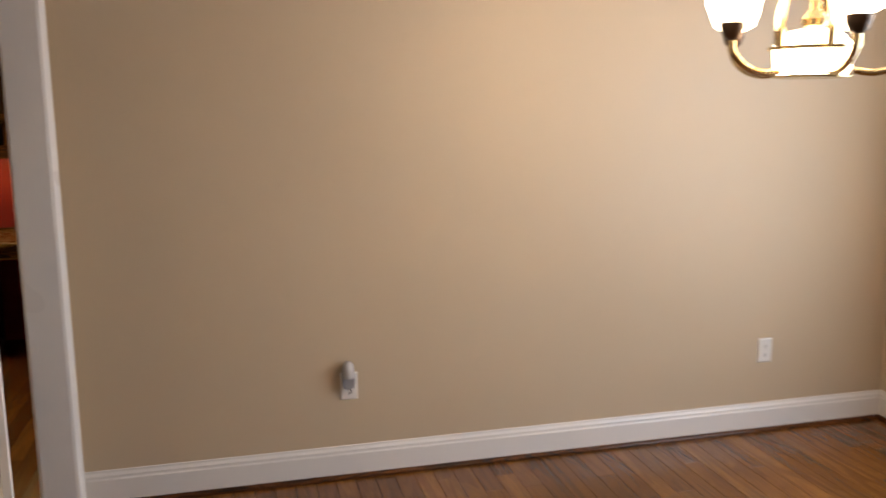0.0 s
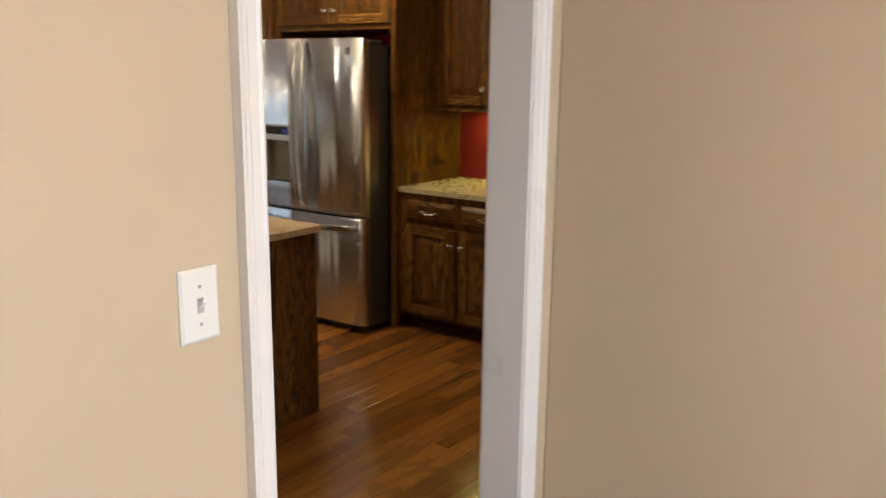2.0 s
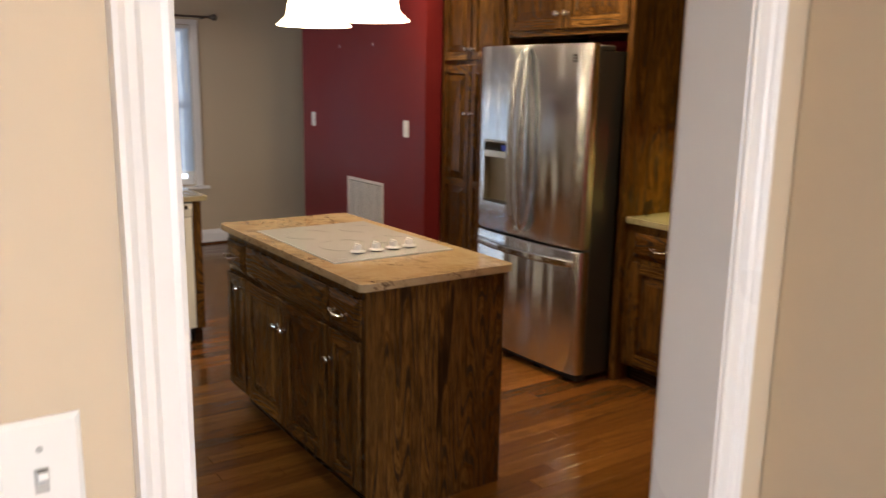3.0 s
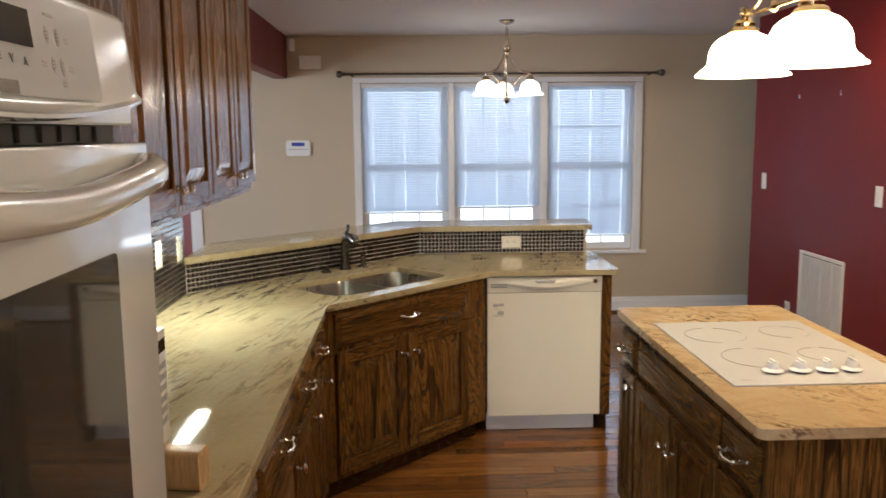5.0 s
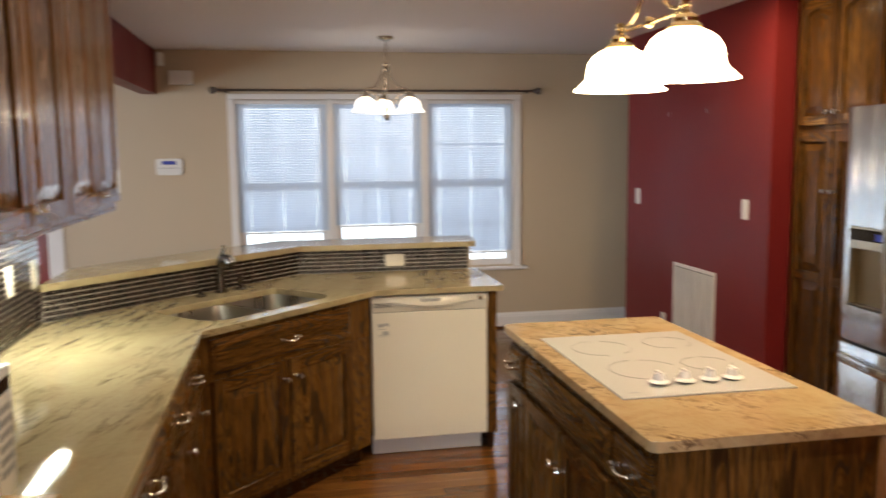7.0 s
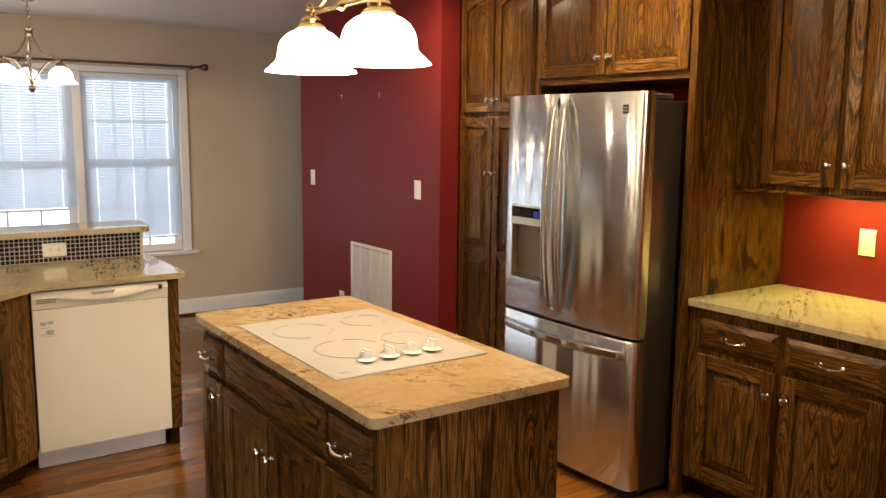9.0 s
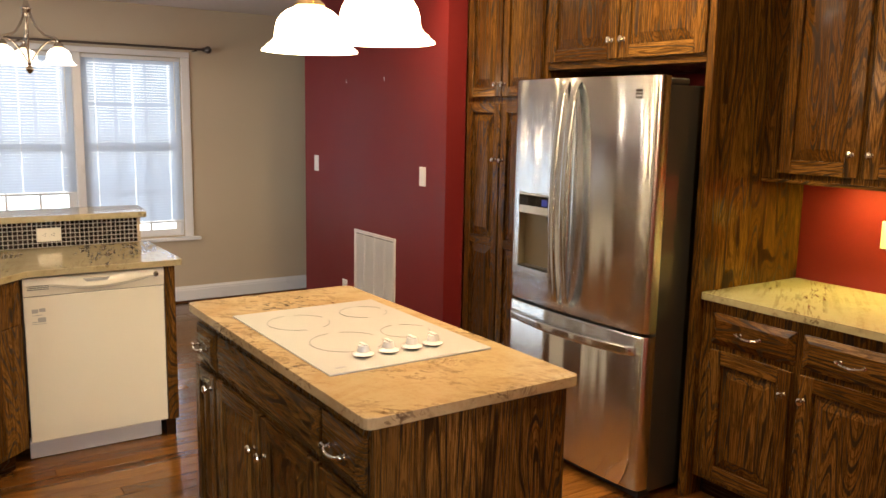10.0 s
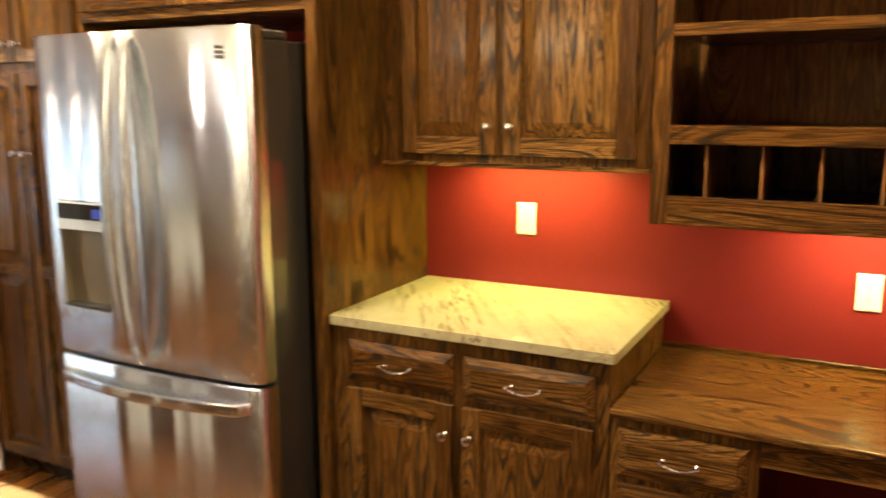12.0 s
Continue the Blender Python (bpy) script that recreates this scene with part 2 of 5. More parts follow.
ARC = material("burner_print", (0.10, 0.10, 0.10), 0.4)
BLACKGLASS = material("black_glass", (0.012, 0.012, 0.014), 0.05)
DARKGLASS = material("oven_window_glass", (0.05, 0.045, 0.04), 0.04)
SCREEN = glowing("blue_screen", (0.05, 0.12, 0.7), 0.3, (0.02, 0.02, 0.1))
DIGIT = glowing("green_digits", (0.25, 1.0, 0.05), 0.9, (0.0, 0.1, 0.0))
TILE = material("dark_mosaic_tile", (0.03, 0.022, 0.02), 0.12)
TILE_J = material("dark_mosaic_tile_far", (0.03, 0.022, 0.02), 0.12)
for m, isl in ((TILE, False), (TILE_J, True)):
    n = Nodes(m)
    n.out(n.ramp(n.rand(isl), (0.0, (0.010, 0.008, 0.008)), (0.6, (0.022, 0.015, 0.013)), (1.0, (0.05, 0.03, 0.024))))
GROUT = paint("light_grout", (0.70, 0.66, 0.58), 0.8)
SHADE = glowing("frosted_glass_shade", (1.0, 0.80, 0.50), 24.0)
SHADE_D = glowing("frosted_glass_dining", (1.0, 0.76, 0.48), 52.0)
SHADE_C = glowing("frosted_glass_small", (1.0, 0.90, 0.76), 5.0)
LENS = glowing("recessed_lens", (1.0, 0.88, 0.7), 9.0)
STRIP = glowing("light_strip_cover", (0.85, 0.95, 1.0), 4.0)
BLIND = material("blind_slat_white", (0.58, 0.65, 0.74), 0.45)
BLIND.node_tree.nodes["Principled BSDF"].inputs["Transmission Weight"].default_value = 0.0
_n = Nodes(BLIND)
_tr = _n.add("BsdfTranslucent", Color=(0.75, 0.82, 0.92, 1))
_mx = _n.add("MixShader", Fac=0.26)
_n.t.links.new(_n.b.outputs[0], _mx.inputs[1])
_n.t.links.new(_tr.outputs[0], _mx.inputs[2])
_n.t.links.new(_mx.outputs[0], _n.t.nodes["Material Output"].inputs[0])
GLASS = material("window_glass", (1, 1, 1), 0.0)
GLASS.node_tree.nodes["Principled BSDF"].inputs["Transmission Weight"].default_value = 1.0
GLASS.node_tree.nodes["Principled BSDF"].inputs["IOR"].default_value = 1.45
LIGHTWOOD = oak("pale_maple", 2, (0.35, 0.2, 0.09), (0.55, 0.36, 0.17), (0.66, 0.46, 0.24), contrast=0.4)
LAWN = material("lawn", (0.09, 0.13, 0.05), 0.9)
_n = Nodes(LAWN)
_v = _n.coords((1, 1, 1), random_shift=False)
_n.out(_n.mix(_n.noise(_v, 0.6, 6), (0.07, 0.11, 0.04), (0.16, 0.17, 0.08)), None, _n.noise(_v, 30, 4), 0.6, 0.05)


# ---- shape helpers ----
def thing(name, m, label, category, group="", kind=""):
    e = new(name)
    e.empty_display_size = 0.05
    e.matrix_world = m
    return tagged(e, label, category, group, kind)


def mesh_of(name, bm, material_):
    bmesh.ops.recalc_face_normals(bm, faces=bm.faces)
    me = bpy.data.meshes.new(name)
    bm.to_mesh(me)
    bm.free()
    me.materials.append(material_)
    return me


def smooth(me, on):
    if on:
        me.shade_smooth()
        me.set_sharp_from_angle(angle=radians(38))


def part(name, bm, material_, parent, label="", soft=False):
    me = mesh_of(name, bm, material_)
    smooth(me, soft)
    ob = new(name, me)
    ob.parent = parent
    return tagged(ob, label) if label else ob


def structure(name, bm, material_, label, category, soft=False):
    me = mesh_of(name, bm, material_)
    smooth(me, soft)
    return tagged(new(name, me), label, category, kind="structure")


def box(bm, x0, x1, y0, y1, z0, z1, bevel=0.0, seg=1):
    vs = [bm.verts.new((x, y, z)) for x in (x0, x1) for y in (y0, y1) for z in (z0, z1)]
    fs = [bm.faces.new([vs[i] for i in f]) for f in ((0, 1, 3, 2), (4, 6, 7, 5), (0, 4, 5, 1), (2, 3, 7, 6), (0, 2, 6, 4), (1, 5, 7, 3))]
    if bevel:
        es = list({e for f in fs for e in f.edges})
        bmesh.ops.bevel(bm, geom=es, offset=bevel, segments=seg, affect="EDGES", profile=0.6)
    return bm


def cube(x0, x1, y0, y1, z0, z1, bevel=0.0, seg=1):
    return box(bmesh.new(), x0, x1, y0, y1, z0, z1, bevel, seg)


def prism(bm, pts, axis, a, b):
    """A prism over the outline pts in the plane across axis, from a to b along it."""
    def at(p, t):
        q = list(p)
        q.insert(axis, t)
        return bm.verts.new(q)
    lo, hi = [at(p, a) for p in pts], [at(p, b) for p in pts]
    bm.faces.new(lo)
    bm.faces.new(hi[::-1])
    for i in range(len(pts)):
        j = (i + 1) % len(pts)
        bm.faces.new((lo[j], lo[i], hi[i], hi[j]))
    return bm


def lathe(bm, profile, centre=(0, 0, 0), seg=24, m=None):
    """Turns (radius, height) pairs round z at centre; m turns the result."""
    rows = []
    m = m or Matrix()
    c = Vector(centre)
    for r, h in profile:
        rows.append([bm.verts.new(c + m @ Vector((r * math.cos(2 * math.pi * k / seg), r * math.sin(2 * math.pi * k / seg), h))) for k in range(seg)])
    for a, b in zip(rows, rows[1:]):
        for k in range(seg):
            j = (k + 1) % seg
            bm.faces.new((a[k], a[j], b[j], b[k]))
    for row, r in ((rows[0], profile[0][0]), (rows[-1], profile[-1][0])):
        if r > 1e-5:
            bm.faces.new(row)
    bmesh.ops.remove_doubles(bm, verts=[v for r in (rows[0], rows[-1]) for v in r], dist=1e-6)
    return bm


def tube(bm, pts, radius, seg=10):
    """A round bar through pts; radius is a number or one for each point."""
    pts = [Vector(p) for p in pts]
    rs = radius if isinstance(radius, (list, tuple)) else [radius] * len(pts)
    rows = []
    side = None
    for i, p in enumerate(pts):
        d = (pts[min(i + 1, len(pts) - 1)] - pts[max(i - 1, 0)]).normalized()
        if side is None:
            side = d.orthogonal().normalized()
        side = (side - d * side.dot(d)).normalized()
        up = d.cross(side)
        rows.append([bm.verts.new(p + (side * math.cos(2 * math.pi * k / seg) + up * math.sin(2 * math.pi * k / seg)) * rs[i]) for k in range(seg)])
    for a, b in zip(rows, rows[1:]):
        for k in range(seg):
            j = (k + 1) % seg
            bm.faces.new((a[k], a[j], b[j], b[k]))
    bm.faces.new(rows[0][::-1])
    bm.faces.new(rows[-1])
    return bm


def curve(p, n=12):
    """A smooth run of n points through the control points p (Catmull-Rom)."""
    p = [Vector(q) for q in p]
    q = [2 * p[0] - p[1], *p, 2 * p[-1] - p[-2]]
    out = []
    for i in range(1, len(q) - 2):
        for k in range(n):
            t = k / n
            out.append(0.5 * (2 * q[i] + (q[i + 1] - q[i - 1]) * t + (2 * q[i - 1] - 5 * q[i] + 4 * q[i + 1] - q[i + 2]) * t * t + (3 * q[i] - q[i - 1] - 3 * q[i + 1] + q[i + 2]) * t ** 3))
    return [*out, p[-1]]


FRONT = pose(0, 0, 0, 90)  # turns an upright lathe to point out of a front (towards -y)


def lettering(text, size, m, material_, parent, name="lettering", extrude=0.0004):
    c = bpy.data.curves.new(name, "FONT")
    c.body, c.size, c.extrude = text, size, extrude
    c.align_x, c.align_y = "CENTER", "CENTER"
    tmp = bpy.data.objects.new(name, c)
    me = bpy.data.meshes.new_from_object(tmp)
    bpy.data.objects.remove(tmp)
    me.transform(m)
    me.materials.clear()
    me.materials.append(material_)
    ob = new(name, me)
    ob.parent = parent
    return ob


def rounded(pts, r, seg=4):
    """The outline pts with its corners rounded."""
    out = []
    n = len(pts)
    for i in range(n):
        p, a, b = Vector(pts[i]), Vector(pts[i - 1]), Vector(pts[(i + 1) % n])
        u, w = (a - p).normalized(), (b - p).normalized()
        s, e = p + u * r, p + w * r
        for k in range(seg + 1):
            t = k / seg
            out.append(tuple(s * (1 - t) ** 2 + p * 2 * t * (1 - t) + e * t * t))
    return out


def slab(outline, z0, z1, hole=None, ease=0.004):
    bm = bmesh.new()
    es = []
    for loop in [outline] + ([hole] if hole else []):
        vs = [bm.verts.new((x, y, z0)) for x, y in loop]
        es += [bm.edges.new((vs[i], vs[(i + 1) % len(vs)])) for i in range(len(vs))]
    res = bmesh.ops.triangle_fill(bm, use_beauty=True, use_dissolve=False, edges=es)
    fs = [g for g in res["geom"] if isinstance(g, bmesh.types.BMFace)]
    ext = bmesh.ops.extrude_face_region(bm, geom=fs)
    vs = [g for g in ext["geom"] if isinstance(g, bmesh.types.BMVert)]
    bmesh.ops.translate(bm, vec=(0, 0, z1 - z0), verts=vs)
    bmesh.ops.recalc_face_normals(bm, faces=bm.faces)
    if ease:
        sharp = [e for e in bm.edges if len(e.link_faces) == 2 and e.calc_face_angle() > 1.2 and abs(e.verts[0].co.z - e.verts[1].co.z) < 1e-6]
        bmesh.ops.bevel(bm, geom=sharp, offset=ease, segments=2, affect="EDGES", profile=0.6, clamp_overlap=True)
    return bm


# ---- the shell: floor, walls, ceiling ----
CZ = 2.465
structure("ground", cube(-300, 300, -300, 300, -0.45, -0.4), LAWN, "sunlit lawn outside the breakfast window", "ground")
structure("foundation", cube(-4.7, 4.9, -3.85, 7.2, -0.4, -0.081), GROUT, "plain grey masonry base under the floor", "foundation")
structure("ceiling", cube(-4.7, 4.9, -3.85, 7.2, CZ, CZ + 0.1), CEIL, "smooth off-white painted ceiling", "ceiling")
FLOOR = structure("floor", cube(-4.7, 4.9, -3.85, 7.2, -0.08, -0.012), GAP, "glossy honey-brown oak strip floor", "floor")


def wall(name, boxes, material_, label):
    bm = bmesh.new()
    for b in boxes:
        box(bm, *b)
    return structure(name, bm, material_, label, "wall")


DX0, DX1, DH = 0.158, 1.024, 2.07
wall("wall_dining_north", [(-4.6, DX0, 0, 0.055, -0.012, CZ), (DX1, 1.28, 0, 0.055, -0.012, CZ), (DX0, DX1, 0, 0.055, DH, CZ)], BEIGE, "warm beige painted dining room wall")
wall("wall_kitchen_south", [(-0.63, DX0, 0.055, 0.11, -0.012, CZ), (DX1, 3.84, 0.055, 0.11, -0.012, CZ), (DX0, DX1, 0.055, 0.11, DH, CZ)], RED, "deep red painted kitchen wall")
wall("wall_dining_east", [(1.15, 1.28, -3.72, -0.003, -0.012, CZ)], BEIGE, "warm beige painted dining room wall")
wall("wall_dining_south", [(-4.6, -1.6, -3.85, -3.71, -0.012, CZ), (0.3, 1.28, -3.85, -3.71, -0.012, CZ), (-1.6, 0.3, -3.85, -3.71, -0.012, 0.75), (-1.6, 0.3, -3.85, -3.71, 2.15, CZ)], BEIGE, "warm beige painted wall with a window opening")
wall("wall_dining_west", [(-4.7, -4.6, -3.85, 0.13, -0.012, CZ)], BEIGE, "warm beige painted wall")
wall("wall_kitchen_east", [(3.838, 3.95, 0.11, 4.1, -0.012, CZ)], RED, "deep red painted wall behind the desk")
wall("wall_red_partition", [(3.03, 3.163, 3.97, 5.92, -0.012, CZ)], RED, "burgundy red partition wall with picture nails")
wall("wall_hall_east", [(4.75, 4.9, 3.9, 7.2, -0.012, CZ), (3.164, 4.9, 4.1, 4.2, -0.012, CZ)], BEIGE, "beige painted wall past the partition")
WX0, WX1, WZ0, WZ1 = -0.005, 2.40, 0.585, 2.06
wall("wall_north", [(-4.6, WX0, 7.0, 7.15, -0.012, CZ), (WX1, 4.75, 7.0, 7.15, -0.012, CZ), (WX0, WX1, 7.0, 7.15, -0.012, WZ0), (WX0, WX1, 7.0, 7.15, WZ1, CZ)], BEIGE, "beige painted wall round the triple window")
wall("wall_kitchen_west", [(-0.75, -0.631, 0.111, 3.66, -0.012, CZ)], RED, "kitchen wall behind the oven and upper cabinets")
wall("wall_header", [(-0.75, -0.631, 3.662, 6.998, 2.105, CZ)], RED, "deep red dropped header over the wide opening")
wall("wall_living_west", [(-4.7, -4.6, 0.13, 1.25, -0.012, CZ), (-4.7, -4.6, 3.15, 7.15, -0.012, CZ), (-4.7, -4.6, 1.25, 3.15, -0.012, 0.6), (-4.7, -4.6, 1.25, 3.15, 2.2, CZ)], BEIGE, "beige painted living room wall with a window opening")
wall("wall_living_south", [(-4.6, -0.75, 0.066, 0.13, -0.012, CZ)], BEIGE, "beige painted living room wall")


def baseboard(name, m, length, cap=True, deep=False):
    """A moulded board with a stepped cap and an oak shoe; runs along local x, front to -y."""
    t = thing(name, m, "white moulded baseboard with an oak shoe moulding", "baseboard", kind="structure")
    prof = [(0, 0.004), (-0.014, 0.004), (-0.014, 0.105), (-0.011, 0.112), (-0.011, 0.122), (-0.006, 0.132), (-0.004, 0.142), (0, 0.142)]
    part("board", prism(bmesh.new(), prof, 0, 0, length), TRIM, t)
    shoe = [(-0.0145, 0.0), (-0.032, 0.0), (-0.031, 0.008), (-0.027, 0.014), (-0.021, 0.018), (-0.0145, 0.019)]
    part("shoe_moulding", prism(bmesh.new(), shoe, 0, 0, length), SHOE, t, "reddish oak quarter round")
    return t


baseboard("baseboard", pose(1.15, 0, 0, 0, 0, -90), 3.71)
baseboard("baseboard", pose(-4.6, -0.0, 0), 4.6 + 0.117)
baseboard("baseboard", pose(1.15, -3.71, 0, 0, 0, 180), 5.7)
baseboard("baseboard", pose(-4.6, 7.0, 0), 9.3)
baseboard("baseboard", pose(3.03, 5.92, 0, 0, 0, -90), 1.95)
baseboard("baseboard", pose(3.03, 3.97, 0), 0.12)

# doorway between dining room and kitchen
DOOR = thing("door_1", pose(0, 0, 0), "open cased doorway with white trim, no door leaf", "doorway", kind="structure")
part("jamb", cube(DX0, 0.176, -0.006, 0.116, 0, DH - 0.02, 0.002), TRIM, DOOR)
part("jamb", cube(1.006, DX1, -0.006, 0.116, 0, DH - 0.02, 0.002), TRIM, DOOR)
part("head_jamb", cube(DX0, DX1, -0.006, 0.116, DH - 0.019, DH, 0.002), TRIM, DOOR)


def casing(x_in, side, y, out):
    """Upright moulded trim; side -1 grows to smaller x, out the way it stands off the wall."""
    w = 0.056
    prof = [(0, 0), (0, 0.010), (0.006, 0.013), (0.012, 0.011), (0.030, 0.012), (0.036, 0.016), (0.044, 0.017), (0.051, 0.021), (w, 0.021), (w, 0)]
    return prism(bmesh.new(), [(x_in + side * a, y + out * b) for a, b in prof], 2, 0, DH + 0.03)


part("casing", casing(0.174, -1, -0.001, -1), TRIM, DOOR, soft=False)
part("casing", casing(1.009, 1, -0.001, -1), TRIM, DOOR)
part("casing", casing(0.174, -1, 0.111, 1), TRIM, DOOR)
part("casing", casing(1.009, 1, 0.111, 1), TRIM, DOOR)
part("head_casing", cube(0.117, 1.066, -0.022, -0.001, DH + 0.031, DH + 0.095, 0.003), TRIM, DOOR)
part("head_casing", cube(0.117, 1.066, 0.111, 0.132, DH + 0.031, DH + 0.095, 0.003), TRIM, DOOR)


# ---- cabinet pieces, in local axes: x along the front, y into the depth, z up ----
def knob(parent, x, z, y):
    bm = lathe(bmesh.new(), [(0.009, 0), (0.009, 0.003), (0.0045, 0.006), (0.005, 0.014), (0.013, 0.019), (0.0155, 0.024), (0.014, 0.029), (0.008, 0.032), (0, 0.0325)], (x, y, z), 16, FRONT)
    return part("knob", bm, SILVER, parent, "round antique silver knob", True)


def pull(parent, x, z, y, w=0.088):
    bm = bmesh.new()
    for s in (-1, 1):
        lathe(bm, [(0.008, 0), (0.0085, 0.004), (0.005, 0.008), (0.005, 0.022), (0.0, 0.026)], (x + s * w / 2, y, z), 12, FRONT)
        tube(bm, curve([(x + s * w * 0.5, y - 0.021, z), (x + s * w * 0.58, y - 0.024, z + 0.004), (x + s * w * 0.64, y - 0.023, z + 0.001)], 5), [0.006, 0.0065, 0.007, 0.0075, 0.0075, 0.007, 0.0065, 0.006, 0.005, 0.004, 0.002], 8)
    n = 25
    pts = [(x + w * (k / (n - 1) - 0.5), y - 0.022 - 0.009 * math.sin(math.pi * k / (n - 1)), z - 0.006 * math.sin(math.pi * k / (n - 1))) for k in range(n)]
    tube(bm, pts, [0.0038 + 0.0016 * (k % 2) * (0.25 < k / n < 0.75) + 0.0012 * math.sin(math.pi * k / (n - 1)) for k in range(n)], 8)
    return part("handle", bm, SILVER, parent, "ornate antique silver bow pull", True)


def ring_faces(bm, a, b):
    for i in range(len(a)):
        j = (i + 1) % len(a)
        bm.faces.new((a[i], a[j], b[j], b[i]))


def raised(bm, outer, inner, y0, y1, back):
    """A raised field: outline outer at y0, inner at y1, closed to the plane back."""
    o = [bm.verts.new((x, y0, z)) for x, z in outer]
    i = [bm.verts.new((x, y1, z)) for x, z in inner]
    k = [bm.verts.new((x, back, z)) for x, z in outer]
    ring_faces(bm, k, o)
    ring_faces(bm, o, i)
    bm.faces.new(i)
    bm.faces.new(k[::-1])
    return bm


def arch_line(x0, x1, z, rise, n=10):
    return [(x0 + (x1 - x0) * k / n, z + rise * math.sin(math.pi * k / n)) for k in range(n + 1)]


def door(parent, x0, x1, z0, z1, knob_at=None, arch=0.0, splits=(), frame_w=0.058, name="door", wood=None):
    """Raised-panel door, 20 mm thick, its face at y = -0.021."""
    f, g = -0.021, 0.0034
    up, level = wood or (OAK_V, OAK_H)
    d = part(name, cube(x0 + 0.004, x1 - 0.004, -0.006, -0.001, z0 + 0.004, z1 - 0.004), up, parent)
    for a, b in ((x0, x0 + frame_w), (x1 - frame_w, x1)):
        part("stile", cube(a, b, f, -0.0065, z0, z1, 0.003), up, d)
    zs = [z0, *splits, z1]
    xa, xb = x0 + frame_w + 0.0005, x1 - frame_w - 0.0005
    part("rail", cube(xa, xb, f + 0.0005, -0.0065, z0, z0 + frame_w, 0.002), level, d)
    for s in splits:
        part("rail", cube(xa, xb, f + 0.0005, -0.0065, s - frame_w / 2, s + frame_w / 2, 0.002), level, d)
    top = arch_line(xa, xb, z1 - frame_w - arch, arch)
    part("rail", prism(bmesh.new(), [(xa, z1), *top, (xb, z1)], 1, f + 0.0005, -0.0065), level, d)
    for k in range(len(zs) - 1):
        lo = zs[k] + (frame_w if k == 0 else frame_w / 2) + g
        last = k == len(zs) - 2
        hi = zs[k + 1] - (frame_w if last else frame_w / 2) - g
        rise = arch if last else 0.0
        pa, pb = xa + g, xb - g
        outer = [(pa, lo), (pb, lo), *arch_line(pa, pb, hi - rise, rise)[::-1]]
        i = 0.045
        inner = [(pa + i, lo + i), (pb - i, lo + i), *arch_line(pa + i, pb - i, hi - rise - i, rise)[::-1]]
        part("panel", raised(bmesh.new(), outer, inner, -0.0075, -0.0205, -0.0065), up, d)
    if knob_at:
        knob(d, knob_at[0], knob_at[1], f)
    return d


def drawer(parent, x0, x1, z0, z1, handle=True):
    i = 0.028
    bm = raised(bmesh.new(), [(x0, z0), (x1, z0), (x1, z1), (x0, z1)], [(x0 + i, z0 + i), (x1 - i, z0 + i), (x1 - i, z1 - i), (x0 + i, z1 - i)], -0.009, -0.021, -0.001)
    d = part("drawer_front", bm, OAK_H, parent)
    if handle:
        pull(d, (x0 + x1) / 2, (z0 + z1) / 2, -0.021)
    return d


# Cabinet oak darkened for toe kicks and feet: the recess shade is in the colour.
SHADOW_WOOD = oak("shaded_toe_kick_oak", 0, mid=(0.03, 0.013, 0.006), light=(0.05, 0.022, 0.009))
LBL_BASE = "dark-stained oak base cabinet with raised panels under the granite"

# island
isl = thing("kitchen_island", pose(1.29, 3.02, 0, 0, 0, -90), "dark-stained oak island cabinet with drawers and raised-panel doors", "island")
W = 1.35
part("body", cube(0, W, 0, 0.615, 0.1, 0.882, 0.0015), OAK_V, isl)
part("toe_kick", cube(0.03, W - 0.0, 0.07, 0.61, 0, 0.099), SHADOW_WOOD, isl, "recessed toe kick, oak with the shade put into its colour")
part("end_panel", cube(W + 0.0005, W + 0.012, 0.0, 0.615, 0.0, 0.882, 0.001), OAK_V, isl, "plain dark oak end panel with bold grain")
drawer(isl, 0.012, 0.225, 0.705, 0.845)
drawer(isl, 0.25, 1.075, 0.705, 0.845, False)
drawer(isl, 1.095, 1.335, 0.705, 0.845)
door(isl, 0.012, 0.225, 0.12, 0.69, (0.195, 0.64), frame_w=0.05)
door(isl, 0.25, 0.655, 0.12, 0.69, (0.625, 0.57))
door(isl, 0.67, 1.075, 0.12, 0.69, (0.70, 0.57))
door(isl, 1.095, 1.335, 0.12, 0.69, (1.12, 0.57), frame_w=0.05)
tagged(new("island_countertop", mesh_of("island_countertop", slab(rounded([(1.258, 1.637), (1.937, 1.637), (1.937, 3.05), (1.258, 3.05)], 0.03), 0.8835, 0.9135, ease=0.007), GRANITE_I)), "polished amber-beige granite worktop with brown veins on the island", "countertop")

# cooktop let into the island
ck = thing("cooktop", pose(1.6, 2.355, 0.914), "white glass electric cooktop with four burners and knobs", "cooktop")
part("glass", cube(-0.275, 0.275, -0.385, 0.385, 0.0, 0.006, 0.002), COOKTOP, ck, "glossy white glass")


def burner(x, y, r):
    for a0, a1 in ((95, 262), (300, 350), (15, 75)):
        n = 14
        ins, outs = [], []
        for k in range(n + 1):
            a = radians(a0 + (a1 - a0) * k / n)
            ins.append((x + (r - 0.0018) * math.cos(a), y + (r - 0.0018) * math.sin(a)))
            outs.append((x + (r + 0.0012) * math.cos(a), y + (r + 0.0012) * math.sin(a)))
        part("burner_arc", prism(bmesh.new(), [*ins, *outs[::-1]], 2, 0.0062, 0.0068), ARC, ck, "thin grey printed burner arc")


